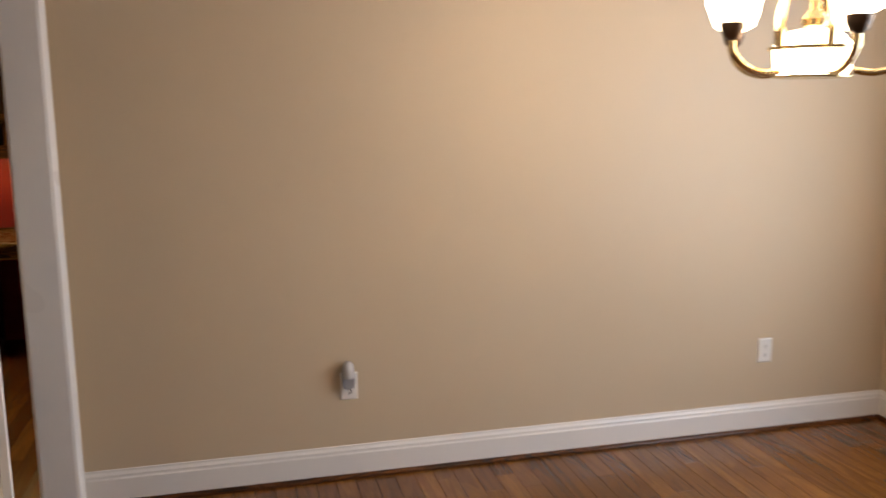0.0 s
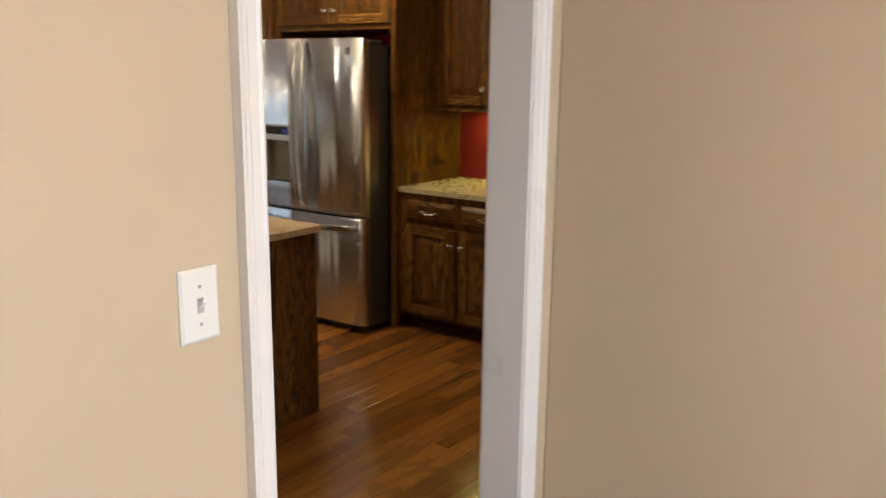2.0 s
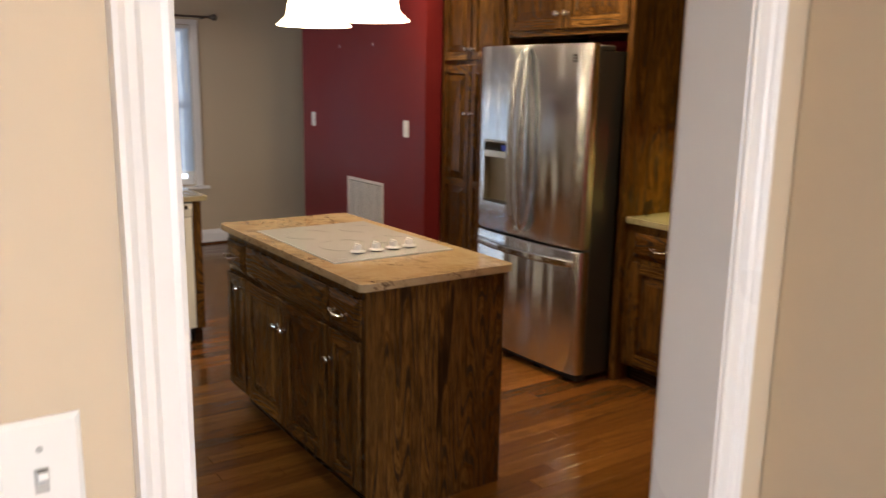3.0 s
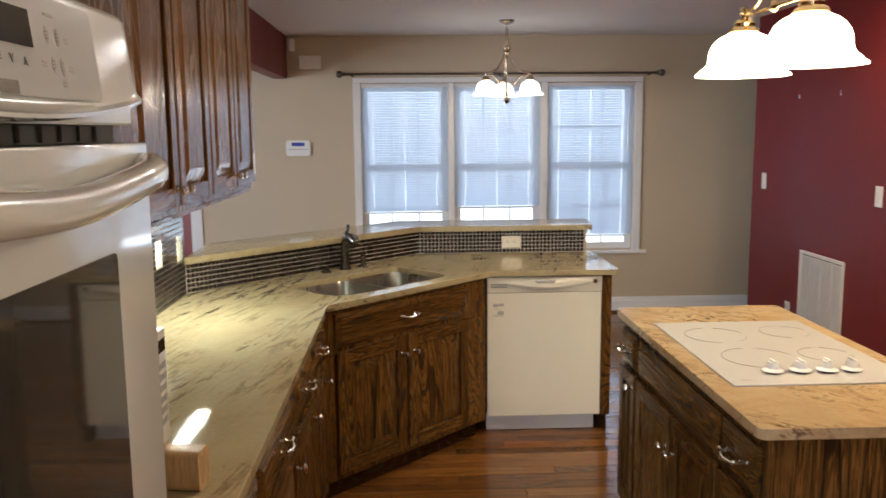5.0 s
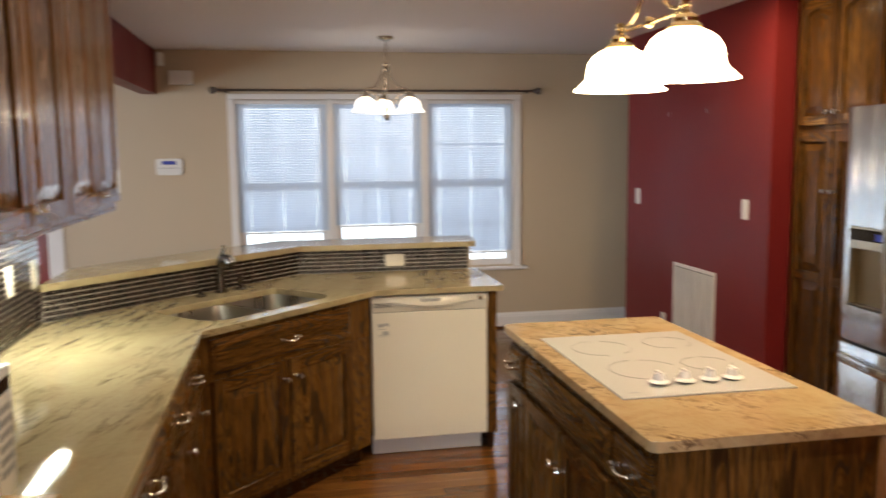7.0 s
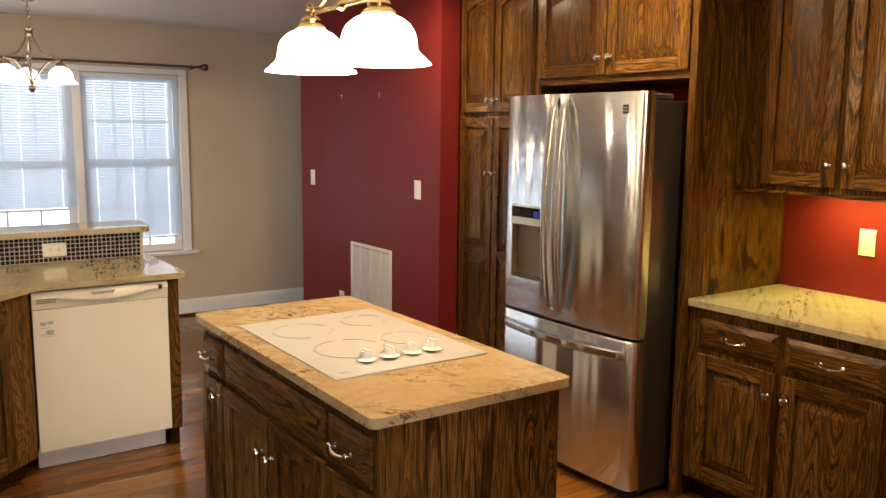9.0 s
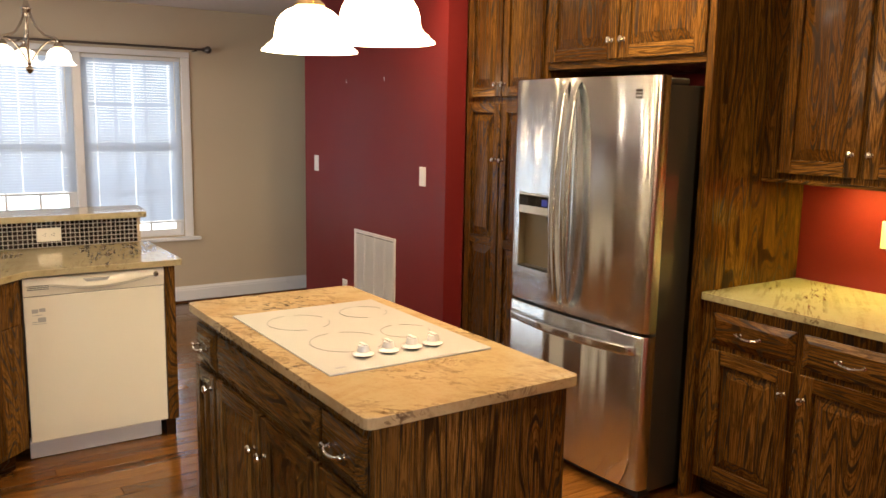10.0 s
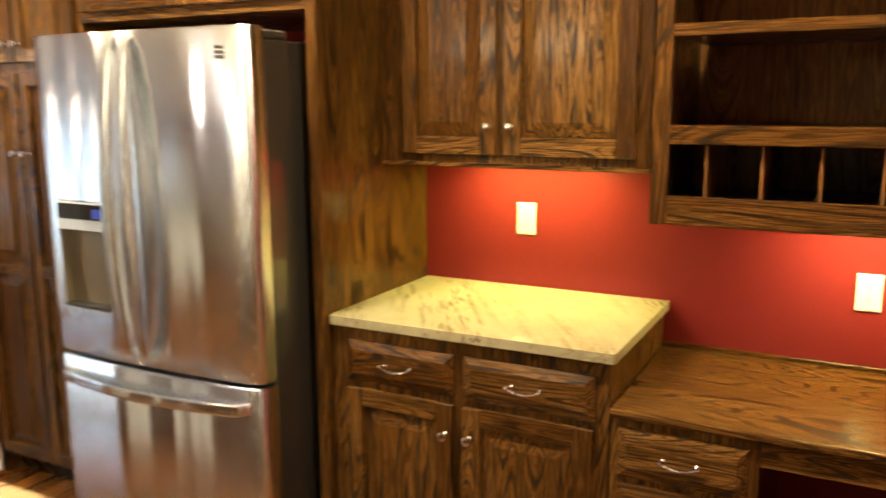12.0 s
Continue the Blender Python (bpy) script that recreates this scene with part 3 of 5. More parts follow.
burner(-0.083, -0.11, 0.115)
burner(-0.115, 0.185, 0.105)
burner(0.148, 0.215, 0.085)
burner(0.145, -0.085, 0.082)
for x in (-0.113, -0.028, 0.054, 0.130):
    b = lathe(bmesh.new(), [(0.030, 0.0125), (0.0325, 0.0135), (0.0325, 0.0155), (0.028, 0.0175), (0.019, 0.021), (0.0165, 0.036), (0.015, 0.040), (0, 0.0405)], (x, -0.275, 0), 24)
    k = part("knob", b, PLASTIC, ck, "white plastic control knob", True)
    part("grip", cube(x - 0.006, x + 0.006, -0.293, -0.257, 0.0405, 0.046, 0.002), PLASTIC, k)
    # Black disc draws the shadow that the white skirt throws beneath itself.
    part("stem", lathe(bmesh.new(), [(0.020, 0.0062), (0.020, 0.0124), (0, 0.0125)], (x, -0.275, 0), 16), SHADOW, k, "black stem standing for the shadow under the knob skirt")
part("print", cube(-0.235, -0.205, -0.345, -0.335, 0.0062, 0.0066), GREY, ck)

# left run, sink corner and peninsula
SINK_CUT = (*rounded([(-0.385, -0.245), (0.38, -0.245), (0.38, 0.185), (-0.385, 0.185)], 0.13, 6)[:14], *rounded([(-0.385, -0.245), (0.38, -0.245), (0.38, 0.185), (-0.385, 0.185)], 0.05, 6)[14:])
tagged(new("kitchen_countertop", mesh_of("kitchen_countertop", slab([(-0.628, 1.0), (0.05, 1.0), (0.05, 3.19), (0.83, 3.985), *rounded([(0.83, 3.985), (1.515, 3.985), (1.515, 4.637), (0.8, 4.637)], 0.03)[5:10], (1.515, 4.637), (0.45, 4.637), (-0.628, 3.50)], 0.8835, 0.9135,
    hole=[tuple(Vector((0.185, 3.80)) + Matrix.Rotation(radians(45), 2) @ Vector(p)) for p in SINK_CUT], ease=0.006), GRANITE)), "polished cream granite worktop with brown veins along the wall and sink", "countertop")

left = [("a", 1.0, 1.62), ("b", 1.625, 2.26), ("c", 2.265, 2.72), ("d", 2.725, 3.16)]
for _, y0, y1 in left:
    w = y1 - y0
    t = thing("base_cabinet", pose(0.02, y0, 0, 0, 0, 90), LBL_BASE, "cabinet", "base cabinets")
    part("body", cube(0, w, 0, 0.64, 0.1, 0.882, 0.0015), OAK_V, t)
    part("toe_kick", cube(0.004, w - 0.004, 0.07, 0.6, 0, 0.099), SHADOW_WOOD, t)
    drawer(t, 0.012, w - 0.012, 0.705, 0.85)
    door(t, 0.012, w - 0.012, 0.12, 0.69, (w - 0.05, 0.60))

t = thing("sink_cabinet", pose(0.055, 3.235, 0, 0, 0, 45.5), "dark-stained oak corner sink cabinet with two raised-panel doors", "cabinet", "base cabinets")
w = 1.06
part("body", prism(bmesh.new(), [(-0.05, 0.0), (w, 0.0), (w - 0.3, 0.35), (0.2, 0.35)], 2, 0.1, 0.675), OAK_V, t)
part("face_frame", cube(-0.05, w, -0.0, 0.02, 0.676, 0.882, 0.0015), OAK_V, t)
part("toe_kick", cube(0.0, w - 0.02, 0.06, 0.3, 0, 0.099), SHADOW_WOOD, t)
drawer(t, 0.02, 0.90, 0.71, 0.862)
door(t, 0.02, 0.445, 0.13, 0.69, (0.415, 0.605))
door(t, 0.465, 0.90, 0.13, 0.69, (0.495, 0.605))

t = thing("filler_strip", pose(0.775, 4.03, 0), "narrow dark oak filler beside the dishwasher", "filler strip")
part("board", cube(0, 0.032, 0, 0.03, 0.1, 0.882, 0.0015), OAK_V, t)
t = thing("oak_gable", pose(1.434, 4.025, 0), "dark oak end panel closing the peninsula beside the dishwasher", "gable")
part("board", cube(0, 0.05, 0, 0.60, 0.1, 0.882, 0.002), OAK_V, t)
part("foot", cube(0.0, 0.045, 0.05, 0.60, 0, 0.099), SHADOW_WOOD, t)

dw = thing("dishwasher", pose(0.813, 4.02, 0), "white built-in dishwasher with a curved control panel", "dishwasher")
part("body", cube(0.006, 0.609, 0.03, 0.58, 0.105, 0.868), WHITE, dw)
part("door_panel", cube(0.0, 0.615, 0.0, 0.028, 0.105, 0.787, 0.004, 2), BISQUE, dw, "flat off-white enamel door")
bm = bmesh.new()
n = 16
rows = []
for k in range(n + 1):
    x = 0.615 * k / n
    s = math.sin(math.pi * min(1, max(0, (x - 0.11) / 0.42)))
    rows.append([bm.verts.new((x, y, z)) for y, z in ((0.028, 0.79), (0.0, 0.79), (-0.004 - 0.0 * s, 0.80), (-0.006 - 0.004 * s, 0.835 - 0.03 * s), (-0.010 - 0.016 * s, 0.842 - 0.022 * s), (-0.008 - 0.014 * s, 0.852), (-0.004, 0.872), (0.028, 0.876))])
for a, b in zip(rows, rows[1:]):
    ring_faces(bm, a, b)
bm.faces.new(rows[0])
bm.faces.new(rows[-1][::-1])
cp = part("control_panel", bm, BISQUE, dw, "bowed off-white control panel", True)
bm = bmesh.new()
for k in range(4):
    box(bm, 0.018, 0.105, -0.0085, -0.004, 0.8435 - 0.008 * k, 0.8455 - 0.008 * k)
part("vent", bm, SHADOW, cp, "four dark vent slots")
part("latch", prism(bmesh.new(), [(0.247, 0.858), (0.262, 0.843), (0.352, 0.843), (0.367, 0.858)], 1, -0.0275, -0.018), LABEL, cp, "grey latch grip")
# Grey strip along the arc paints the crease's shade onto the panel.
bm = bmesh.new()
for k in range(24):
    x = 0.10 + 0.44 * k / 24
    zc = 0.8345 - 0.0285 * math.sin(math.pi * (k + 0.5) / 24)
    box(bm, x, x + 0.0184, -0.0115 - 0.004 * math.sin(math.pi * (k + 0.5) / 24), -0.004, zc - 0.0008, zc + 0.0008)
part("crease", bm, LABEL, cp, "curved grey strip drawing the shade of the crease under the grip")
part("dial", lathe(bmesh.new(), [(0.013, 0), (0.013, 0.008), (0.010, 0.012), (0, 0.013)], (0.577, -0.006, 0.848), 16, FRONT), NICKEL, cp, "small round metal knob", True)
bm = bmesh.new()
for x0, x1, z0, z1 in ((0.032, 0.058, 0.712, 0.730), (0.062, 0.088, 0.716, 0.732), (0.034, 0.074, 0.700, 0.703), (0.055, 0.088, 0.668, 0.690), (0.032, 0.052, 0.668, 0.672), (0.030, 0.09, 0.660, 0.6625)):
    box(bm, x0, x1, -0.0006, 0.0004, z0, z1)
part("label", bm, LABEL, dw, "small clear instruction label with grey print")
part("toe_panel", cube(0.0, 0.598, 0.07, 0.09, 0.004, 0.1, 0.002), TRIM, dw, "white toe panel")
part("door_gap", cube(0.004, 0.611, 0.006, 0.03, 0.7868, 0.7905), SHADOW, dw, "dark joint under the control panel")

# sink and taps
R45 = Matrix.Rotation(radians(45), 4, "Z")
SK = Matrix.Translation((0.185, 3.80, 0)) @ R45
t = thing("kitchen_sink", SK, "stainless steel double-bowl undermount sink", "sink")


def bowl(x0, x1, y0, y1, depth):
    bm = bmesh.new()
    rings = []
    for ins, z, r in ((-0.012, 0.8825, 0.06), (0.0, 0.8825, 0.06), (0.004, 0.87, 0.06), (0.012, 0.90 - depth, 0.06), (0.035, 0.883 - depth, 0.05), (0.12, 0.881 - depth, 0.03)):
        rings.append([bm.verts.new((x, y, z)) for x, y in rounded([(x0 + ins, y0 + ins), (x1 - ins, y0 + ins), (x1 - ins, y1 - ins), (x0 + ins, y1 - ins)], r, 5)])
    for a, b in zip(rings, rings[1:]):
        ring_faces(bm, a, b)
    bm.faces.new(rings[-1])
    return bm


for x0, x1, dp in ((-0.392, 0.02, 0.19), (0.045, 0.387, 0.17)):
    b = part("bowl", bowl(x0, x1, -0.252, 0.192, dp), STEEL_SINK, t, soft=True)
    part("drain", lathe(bmesh.new(), [(0.042, 0), (0.042, 0.003), (0.03, 0.004), (0.0, 0.001)], ((x0 + x1) / 2, 0, 0.8815 - dp), 20), FAUCET, b, soft=True)
fx = thing("kitchen_faucet", Matrix.Translation((0.056, 4.126, 0.9135)) @ pose(0, 0, 0, 0, 0, 45), "dark brushed nickel single-lever kitchen faucet", "faucet")
part("column", tube(bmesh.new(), [(0, 0, 0), (0, 0, 0.006), (0, 0, 0.0065), (0, 0, 0.03), (0, 0.004, 0.09), (0, 0.0, 0.135), (0, -0.02, 0.168)], [0.034, 0.034, 0.027, 0.026, 0.024, 0.023, 0.021], 20), FAUCET, fx, soft=True)
part("spout", tube(bmesh.new(), curve([(0, -0.004, 0.145), (0, -0.028, 0.172), (0, -0.065, 0.172), (0, -0.088, 0.148)], 6), [0.024] * 12 + [0.027] * 6 + [0.025], 16), FAUCET, fx, soft=True)
part("lever", tube(bmesh.new(), curve([(0, 0.006, 0.155), (0, -0.008, 0.19), (0, -0.024, 0.216), (0, -0.030, 0.243)], 6), [0.013] * 6 + [0.009] * 6 + [0.0085] * 6 + [0.010], 12), FAUCET, fx, soft=True)
for dx, h in ((0.115, 0.07), (-0.13, 0.022)):
    s = thing("soap_dispenser" if dx > 0 else "sink_hole_cover", Matrix.Translation((0.062 + dx * 0.75, 4.114 + dx * 0.72, 0.9135)), "dark nickel deck fitting behind the sink", "sink fitting")
    part("base", lathe(bmesh.new(), [(0.026, 0), (0.026, 0.006), (0.018, 0.012), (0.014, h * 0.7), (0.016, h), (0, h + 0.004)], seg=18), FAUCET, s, soft=True)
    part("spout", tube(bmesh.new(), [(0, 0, h * 0.75), (0.0, -0.03, h * 0.8), (0.0, -0.06, h * 0.72)], [0.012, 0.011, 0.008], 10), FAUCET, s, soft=True)

# raised bar behind the sink
structure("wall_bar", prism(bmesh.new(), [(-0.63, 3.512), (0.448, 4.65), (1.478, 4.65), (1.478, 4.77), (0.40, 4.77), (-0.63, 3.68)], 2, -0.012, 1.049), BEIGE, "low beige wall carrying the raised granite bar", "wall")
tagged(new("bar_top", mesh_of("bar_top", slab([(-0.63, 3.475), (0.455, 4.60), *rounded([(0.6, 4.60), (1.505, 4.60), (1.54, 4.95), (0.6, 4.95)], 0.03)[5:15], (0.33, 4.95), (-0.63, 3.99)], 1.0505, 1.083, ease=0.006), GRANITE)), "raised cream granite bar top with a bend", "countertop")

# refrigerator, in local axes: x from its left edge as one faces it
fr = thing("refrigerator", pose(2.91, 3.203, 0, 0, 0, -90), "brushed stainless french-door refrigerator with ice dispenser and bottom freezer", "refrigerator")
FW = 0.91


def bulge(x):
    return -0.022 * math.sin(math.pi * x / FW) - 0.0


def steel_door(name, x0, x1, z0, z1, recess=None, label=""):
    """A bowed steel door front, 75 mm thick, with an optional recess (x0, x1, z0, z1)."""
    xs = sorted({x0 + (x1 - x0) * k / 18 for k in range(19)} | {x0 + d for d in (0.004, 0.009, 0.014, 0.04)} | {x1 - d for d in (0.004, 0.009, 0.014, 0.04)})
    zs = [z0, z0 + 0.008, z1 - 0.008, z1]
    if recess:
        xs = sorted({*[x for x in xs if min(abs(x - recess[0]), abs(x - recess[1])) > 0.006], recess[0], recess[0] + 0.004, recess[1] - 0.004, recess[1]})
        zs = [z0, z0 + 0.008, recess[2], recess[2] + 0.004, recess[3] - 0.004, recess[3], z1 - 0.008, z1]
    bm = bmesh.new()
    grid = []
    for z in zs:
        row = []
        for x in xs:
            y = bulge(x)
            e = min(x - x0, x1 - x)
            y += 0.018 * max(0, 1 - e / 0.018) ** 2
            y += 0.012 * max(0, 1 - min(x, FW - x) / 0.075) ** 2
            if z in (z0, z1):
                y += 0.006
            if recess and recess[0] + 0.003 < x < recess[1] - 0.003 and recess[2] + 0.003 < z < recess[3] - 0.003:
                y += 0.055 + (0.02 if z > (recess[2] + recess[3]) / 2 else 0)
            row.append(bm.verts.new((x, y, z)))
        grid.append(row)
    for a, b in zip(grid, grid[1:]):
        for k in range(len(xs) - 1):
            bm.faces.new((a[k], a[k + 1], b[k + 1], b[k]))
    loop = grid[0] + [r[-1] for r in grid[1:-1]] + grid[-1][::-1] + [r[0] for r in grid[-2:0:-1]]
    back = [bm.verts.new((v.co.x, 0.072, v.co.z)) for v in loop]
    ring_faces(bm, loop, back)
    bm.faces.new(back)
    return part(name, bm, STEEL, fr, label, True)


def strap(pts, across, half, thick):
    """A flat bar with eased edges through pts, its width along the axis across."""
    bm, rows, w = bmesh.new(), [], Vector(across)
    pts = [Vector(p) for p in pts]
    for i, p in enumerate(pts):
        d = (pts[min(i + 1, len(pts) - 1)] - pts[max(i - 1, 0)]).normalized()
        u = d.cross(w).normalized()
        sec = [(math.copysign(abs(math.cos(a)) ** 0.45, math.cos(a)) * half, math.copysign(abs(math.sin(a)) ** 0.45, math.sin(a)) * thick) for a in (2 * math.pi * (k + 0.5) / 12 for k in range(12))]
        rows.append([bm.verts.new(p + w * a + u * b) for a, b in sec])
    for a, b in zip(rows, rows[1:]):
        ring_faces(bm, a, b)
    bm.faces.new(rows[0][::-1])
    bm.faces.new(rows[-1])
    return bm


PANEL = material("pale_grey_panel", (0.62, 0.68, 0.73), 0.22, 0.4)
part("body", cube(0.006, FW - 0.006, 0.08, 0.80, 0.03, 1.765, 0.006, 2), STEEL_SIDE, fr, "dark grey painted cabinet sides")
part("hinge_cover", cube(0.80, 0.90, 0.02, 0.20, 1.766, 1.793, 0.006), STEEL_SIDE, fr)
part("hinge_cover", cube(0.01, 0.11, 0.02, 0.20, 1.766, 1.793, 0.006), STEEL_SIDE, fr)
part("grille", cube(0.01, FW - 0.01, 0.03, 0.10, 0.012, 0.045), SHADOW, fr)
dl = steel_door("left_door", 0.0, 0.4385, 0.742, 1.80, (0.075, 0.315, 0.905, 1.27), "bowed steel door with water dispenser")
dr = steel_door("right_door", 0.4435, FW, 0.742, 1.80, None, "bowed steel door")
fd = steel_door("freezer_drawer", 0.0, FW, 0.05, 0.728, None, "bowed steel freezer drawer")
part("control_panel", cube(0.079, 0.311, bulge(0.19) - 0.004, 0.07, 1.17, 1.266, 0.004), PANEL, dl, "pale grey dispenser control panel")
part("display", cube(0.086, 0.304, bulge(0.19) - 0.0055, -0.01, 1.208, 1.260, 0.002), BLACKGLASS, dl, "dark blue display")
part("display_glow", cube(0.255, 0.295, bulge(0.19) - 0.0062, -0.012, 1.215, 1.245), SCREEN, dl)
LINER = material("dispenser_liner", (0.30, 0.25, 0.17), 0.28, 0.7)
part("dispenser_liner", cube(0.0805, 0.3095, 0.030, 0.034, 0.916, 1.169), LINER, dl, "bronze-tinted recess of the dispenser")
for xa in (0.0795, 0.3075):
    part("dispenser_liner", cube(xa, xa + 0.003, bulge(0.19) + 0.004, 0.0298, 0.916, 1.169), LINER, dl)
part("nozzle", tube(bmesh.new(), [(0.26, 0.03, 1.17), (0.26, 0.028, 1.14)], [0.016, 0.012], 12), SHADOW, dl, soft=True)
part("paddle", cube(0.24, 0.28, 0.035, 0.05, 1.02, 1.10, 0.004), STEEL_SIDE, dl)
part("drip_tray", cube(0.08, 0.31, bulge(0.19) + 0.003, 0.05, 0.907, 0.915), STEEL_SIDE, dl)
for d, x, s in ((dl, 0.405, -1), (dr, 0.477, 1)):
    pts = curve([(x, bulge(x) - 0.004, 0.775), (x, bulge(x) - 0.028, 0.81), (x, bulge(x) - 0.056, 1.02), (x, bulge(x) - 0.066, 1.27), (x, bulge(x) - 0.056, 1.52), (x, bulge(x) - 0.028, 1.73), (x, bulge(x) - 0.004, 1.785)], 6)
    bm = strap(pts, (1, 0, 0), 0.0195, 0.006)
    part("handle", bm, STEEL, d, "tall bowed steel handle", True)
pts = curve([(0.045, bulge(0.045) - 0.002, 0.665), (0.10, bulge(0.1) - 0.036, 0.667), (0.28, bulge(0.28) - 0.056, 0.668), (FW / 2, bulge(FW / 2) - 0.062, 0.668), (0.63, bulge(0.28) - 0.056, 0.668), (0.81, bulge(0.1) - 0.036, 0.667), (0.865, bulge(0.045) - 0.002, 0.665)], 6)
part("handle", strap(pts, (0, 0, 1), 0.019, 0.008), STEEL, fd, "wide bowed steel drawer handle", True)
bm = bmesh.new()
for z in (1.708, 1.722, 1.736):
    box(bm, 0.80, 0.832, bulge(0.815) - 0.0015, bulge(0.815) + 0.004, z, z + 0.009)
part("badge", bm, FAUCET, dr, "small dark badge of three bars")

# tall cabinets round the refrigerator
t = thing("oak_gable", pose(3.147, 2.264, 0, 0, 0, -90), "full-height dark oak panel beside the refrigerator", "gable")
part("board", cube(0, 0.036, 0.02, 0.69, 0.0, 2.40, 0.001), OAK_G, t)
part("edge_strip", cube(0, 0.037, -0.0, 0.0195, 0.0, 2.40, 0.002), OAK_V, t)
t = thing("over_refrigerator_cabinet", pose(3.17, 3.262, 0, 0, 0, -90), "dark oak cabinet above the refrigerator with two arched doors", "cabinet", "tall cabinets")
part("body", cube(0, 0.996, 0, 0.665, 1.862, 2.40, 0.0015), OAK_H, t)
door(t, 0.012, 0.489, 1.897, 2.385, (0.46, 1.98), arch=0.03)
door(t, 0.505, 0.984, 1.897, 2.385, (0.535, 1.98), arch=0.03)
t = thing("pantry_cabinet", pose(3.17, 3.966, 0, 0, 0, -90), "tall dark oak pantry with upper and lower door pairs", "cabinet", "tall cabinets")
part("body", cube(0, 0.70, 0, 0.665, 0.1, 2.40, 0.0015), OAK_V, t)
part("toe_kick", cube(0.004, 0.69, 0.07, 0.6, 0, 0.099), SHADOW_WOOD, t)
for x0, x1, kx in ((0.03, 0.338, 0.312), (0.35, 0.67, 0.376)):
    door(t, x0, x1, 1.735, 2.385, (kx, 1.80), arch=0.03, frame_w=0.05)
    door(t, x0, x1, 0.12, 1.70, (kx, 1.39), splits=(0.93,), frame_w=0.05)

# right-hand counter, uppers, desk and bookshelf
t = thing("base_cabinet", pose(3.19, 2.226, 0, 0, 0, -90), "dark-stained oak base cabinet with two drawers and two doors", "cabinet", "base cabinets")
part("body", cube(0, 0.918, 0, 0.645, 0.1, 0.882, 0.0015), OAK_V, t)
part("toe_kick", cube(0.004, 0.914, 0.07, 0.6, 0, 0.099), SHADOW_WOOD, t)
drawer(t, 0.06, 0.443, 0.705, 0.838)
drawer(t, 0.475, 0.878, 0.705, 0.838)
door(t, 0.06, 0.443, 0.125, 0.683, (0.418, 0.588))
door(t, 0.475, 0.878, 0.125, 0.683, (0.50, 0.588))
tagged(new("side_countertop", mesh_of("side_countertop", slab(rounded([(3.166, 1.29), (3.836, 1.29), (3.836, 2.226), (3.166, 2.226)], 0.012), 0.8835, 0.9135, ease=0.006), GRANITE_S)), "polished cream granite worktop beside the refrigerator", "countertop")
t = thing("upper_cabinet", pose(3.513, 2.226, 0, 0, 0, -90), "dark oak wall cabinet with two raised-panel doors", "cabinet", "upper cabinets")
part("body", cube(0, 0.926, 0, 0.324, 1.385, 2.40, 0.0015), OAK_V, t)
door(t, 0.09, 0.438, 1.412, 2.385, (0.412, 1.502), arch=0.04)
door(t, 0.462, 0.885, 1.412, 2.385, (0.49, 1.502), arch=0.04)
part("light_rail", cube(0, 0.926, 0.0, 0.02, 1.37, 1.3845, 0.002), OAK_H, t)

bs = thing("bookshelf", pose(3.292, 1.246, 0, 0, 0, -90), "open dark oak wall shelf unit above the desk with pigeonholes", "shelf unit")
BW = 1.112
for x0, x1, nm in ((0.0, 0.02, "side"), (BW - 0.02, BW, "side")):
    part(nm, cube(x0, x1, 0.02, 0.543, 1.262, 2.40, 0.001), OAK_V, bs)
part("stile", cube(0.0, 0.046, 0, 0.0195, 1.255, 2.40, 0.002), OAK_V, bs)
part("stile", cube(BW - 0.046, BW, 0, 0.0195, 1.255, 2.40, 0.002), OAK_V, bs)
part("back", cube(0.02, BW - 0.02, 0.53, 0.543, 1.28, 2.39), OAK_IN, bs)
part("bottom_rail", cube(0.0465, BW - 0.0465, 0, 0.0195, 1.255, 1.333, 0.002), OAK_H, bs)
part("middle_rail", cube(0.0465, BW - 0.0465, 0, 0.0195, 1.470, 1.520, 0.002), OAK_H, bs)
part("shelf", cube(0.021, BW - 0.021, 0.02, 0.53, 1.292, 1.312), OAK_H, bs)
part("shelf", cube(0.021, BW - 0.021, 0.02, 0.53, 1.495, 1.515), OAK_H, bs)
part("shelf", cube(0.0465, BW - 0.0465, 0.0, 0.53, 1.748, 1.780, 0.002), OAK_H, bs)
part("shelf", cube(0.021, BW - 0.021, 0.02, 0.53, 2.06, 2.085, 0.002), OAK_H, bs)
part("top_rail", cube(0.0465, BW - 0.0465, 0, 0.0195, 2.33, 2.40, 0.002), OAK_H, bs)
for k in range(1, 8):
    part("divider", cube(k * BW / 8 - 0.004, k * BW / 8 + 0.004, 0.03, 0.53, 1.3125, 1.4945), OAK_IN, bs)

dk = thing("desk", pose(3.19, 1.303, 0, 0, 0, -90), "built-in dark oak desk with a drawer stack and knee space", "desk")
part("desktop", cube(0.0, 1.17, -0.02, 0.646, 0.733, 0.758, 0.006, 2), OAK_H, dk, "worn oak desktop with swirling grain")
part("pedestal", cube(0.0, 0.39, 0.0, 0.60, 0.1, 0.732, 0.0015), OAK_V, dk)
part("apron", cube(0.391, 1.17, 0.0, 0.02, 0.66, 0.732, 0.0015), OAK_H, dk)
part("toe_kick", cube(0.004, 0.385, 0.07, 0.6, 0, 0.099), SHADOW_WOOD, dk)
for z0, z1 in ((0.565, 0.705), (0.385, 0.545), (0.13, 0.365)):
    drawer(dk, 0.025, 0.365, z0, z1)
part("backsplash_strip", cube(0.0, 1.17, 0.632, 0.645, 0.7585, 0.772, 0.002), OAK_H, dk)

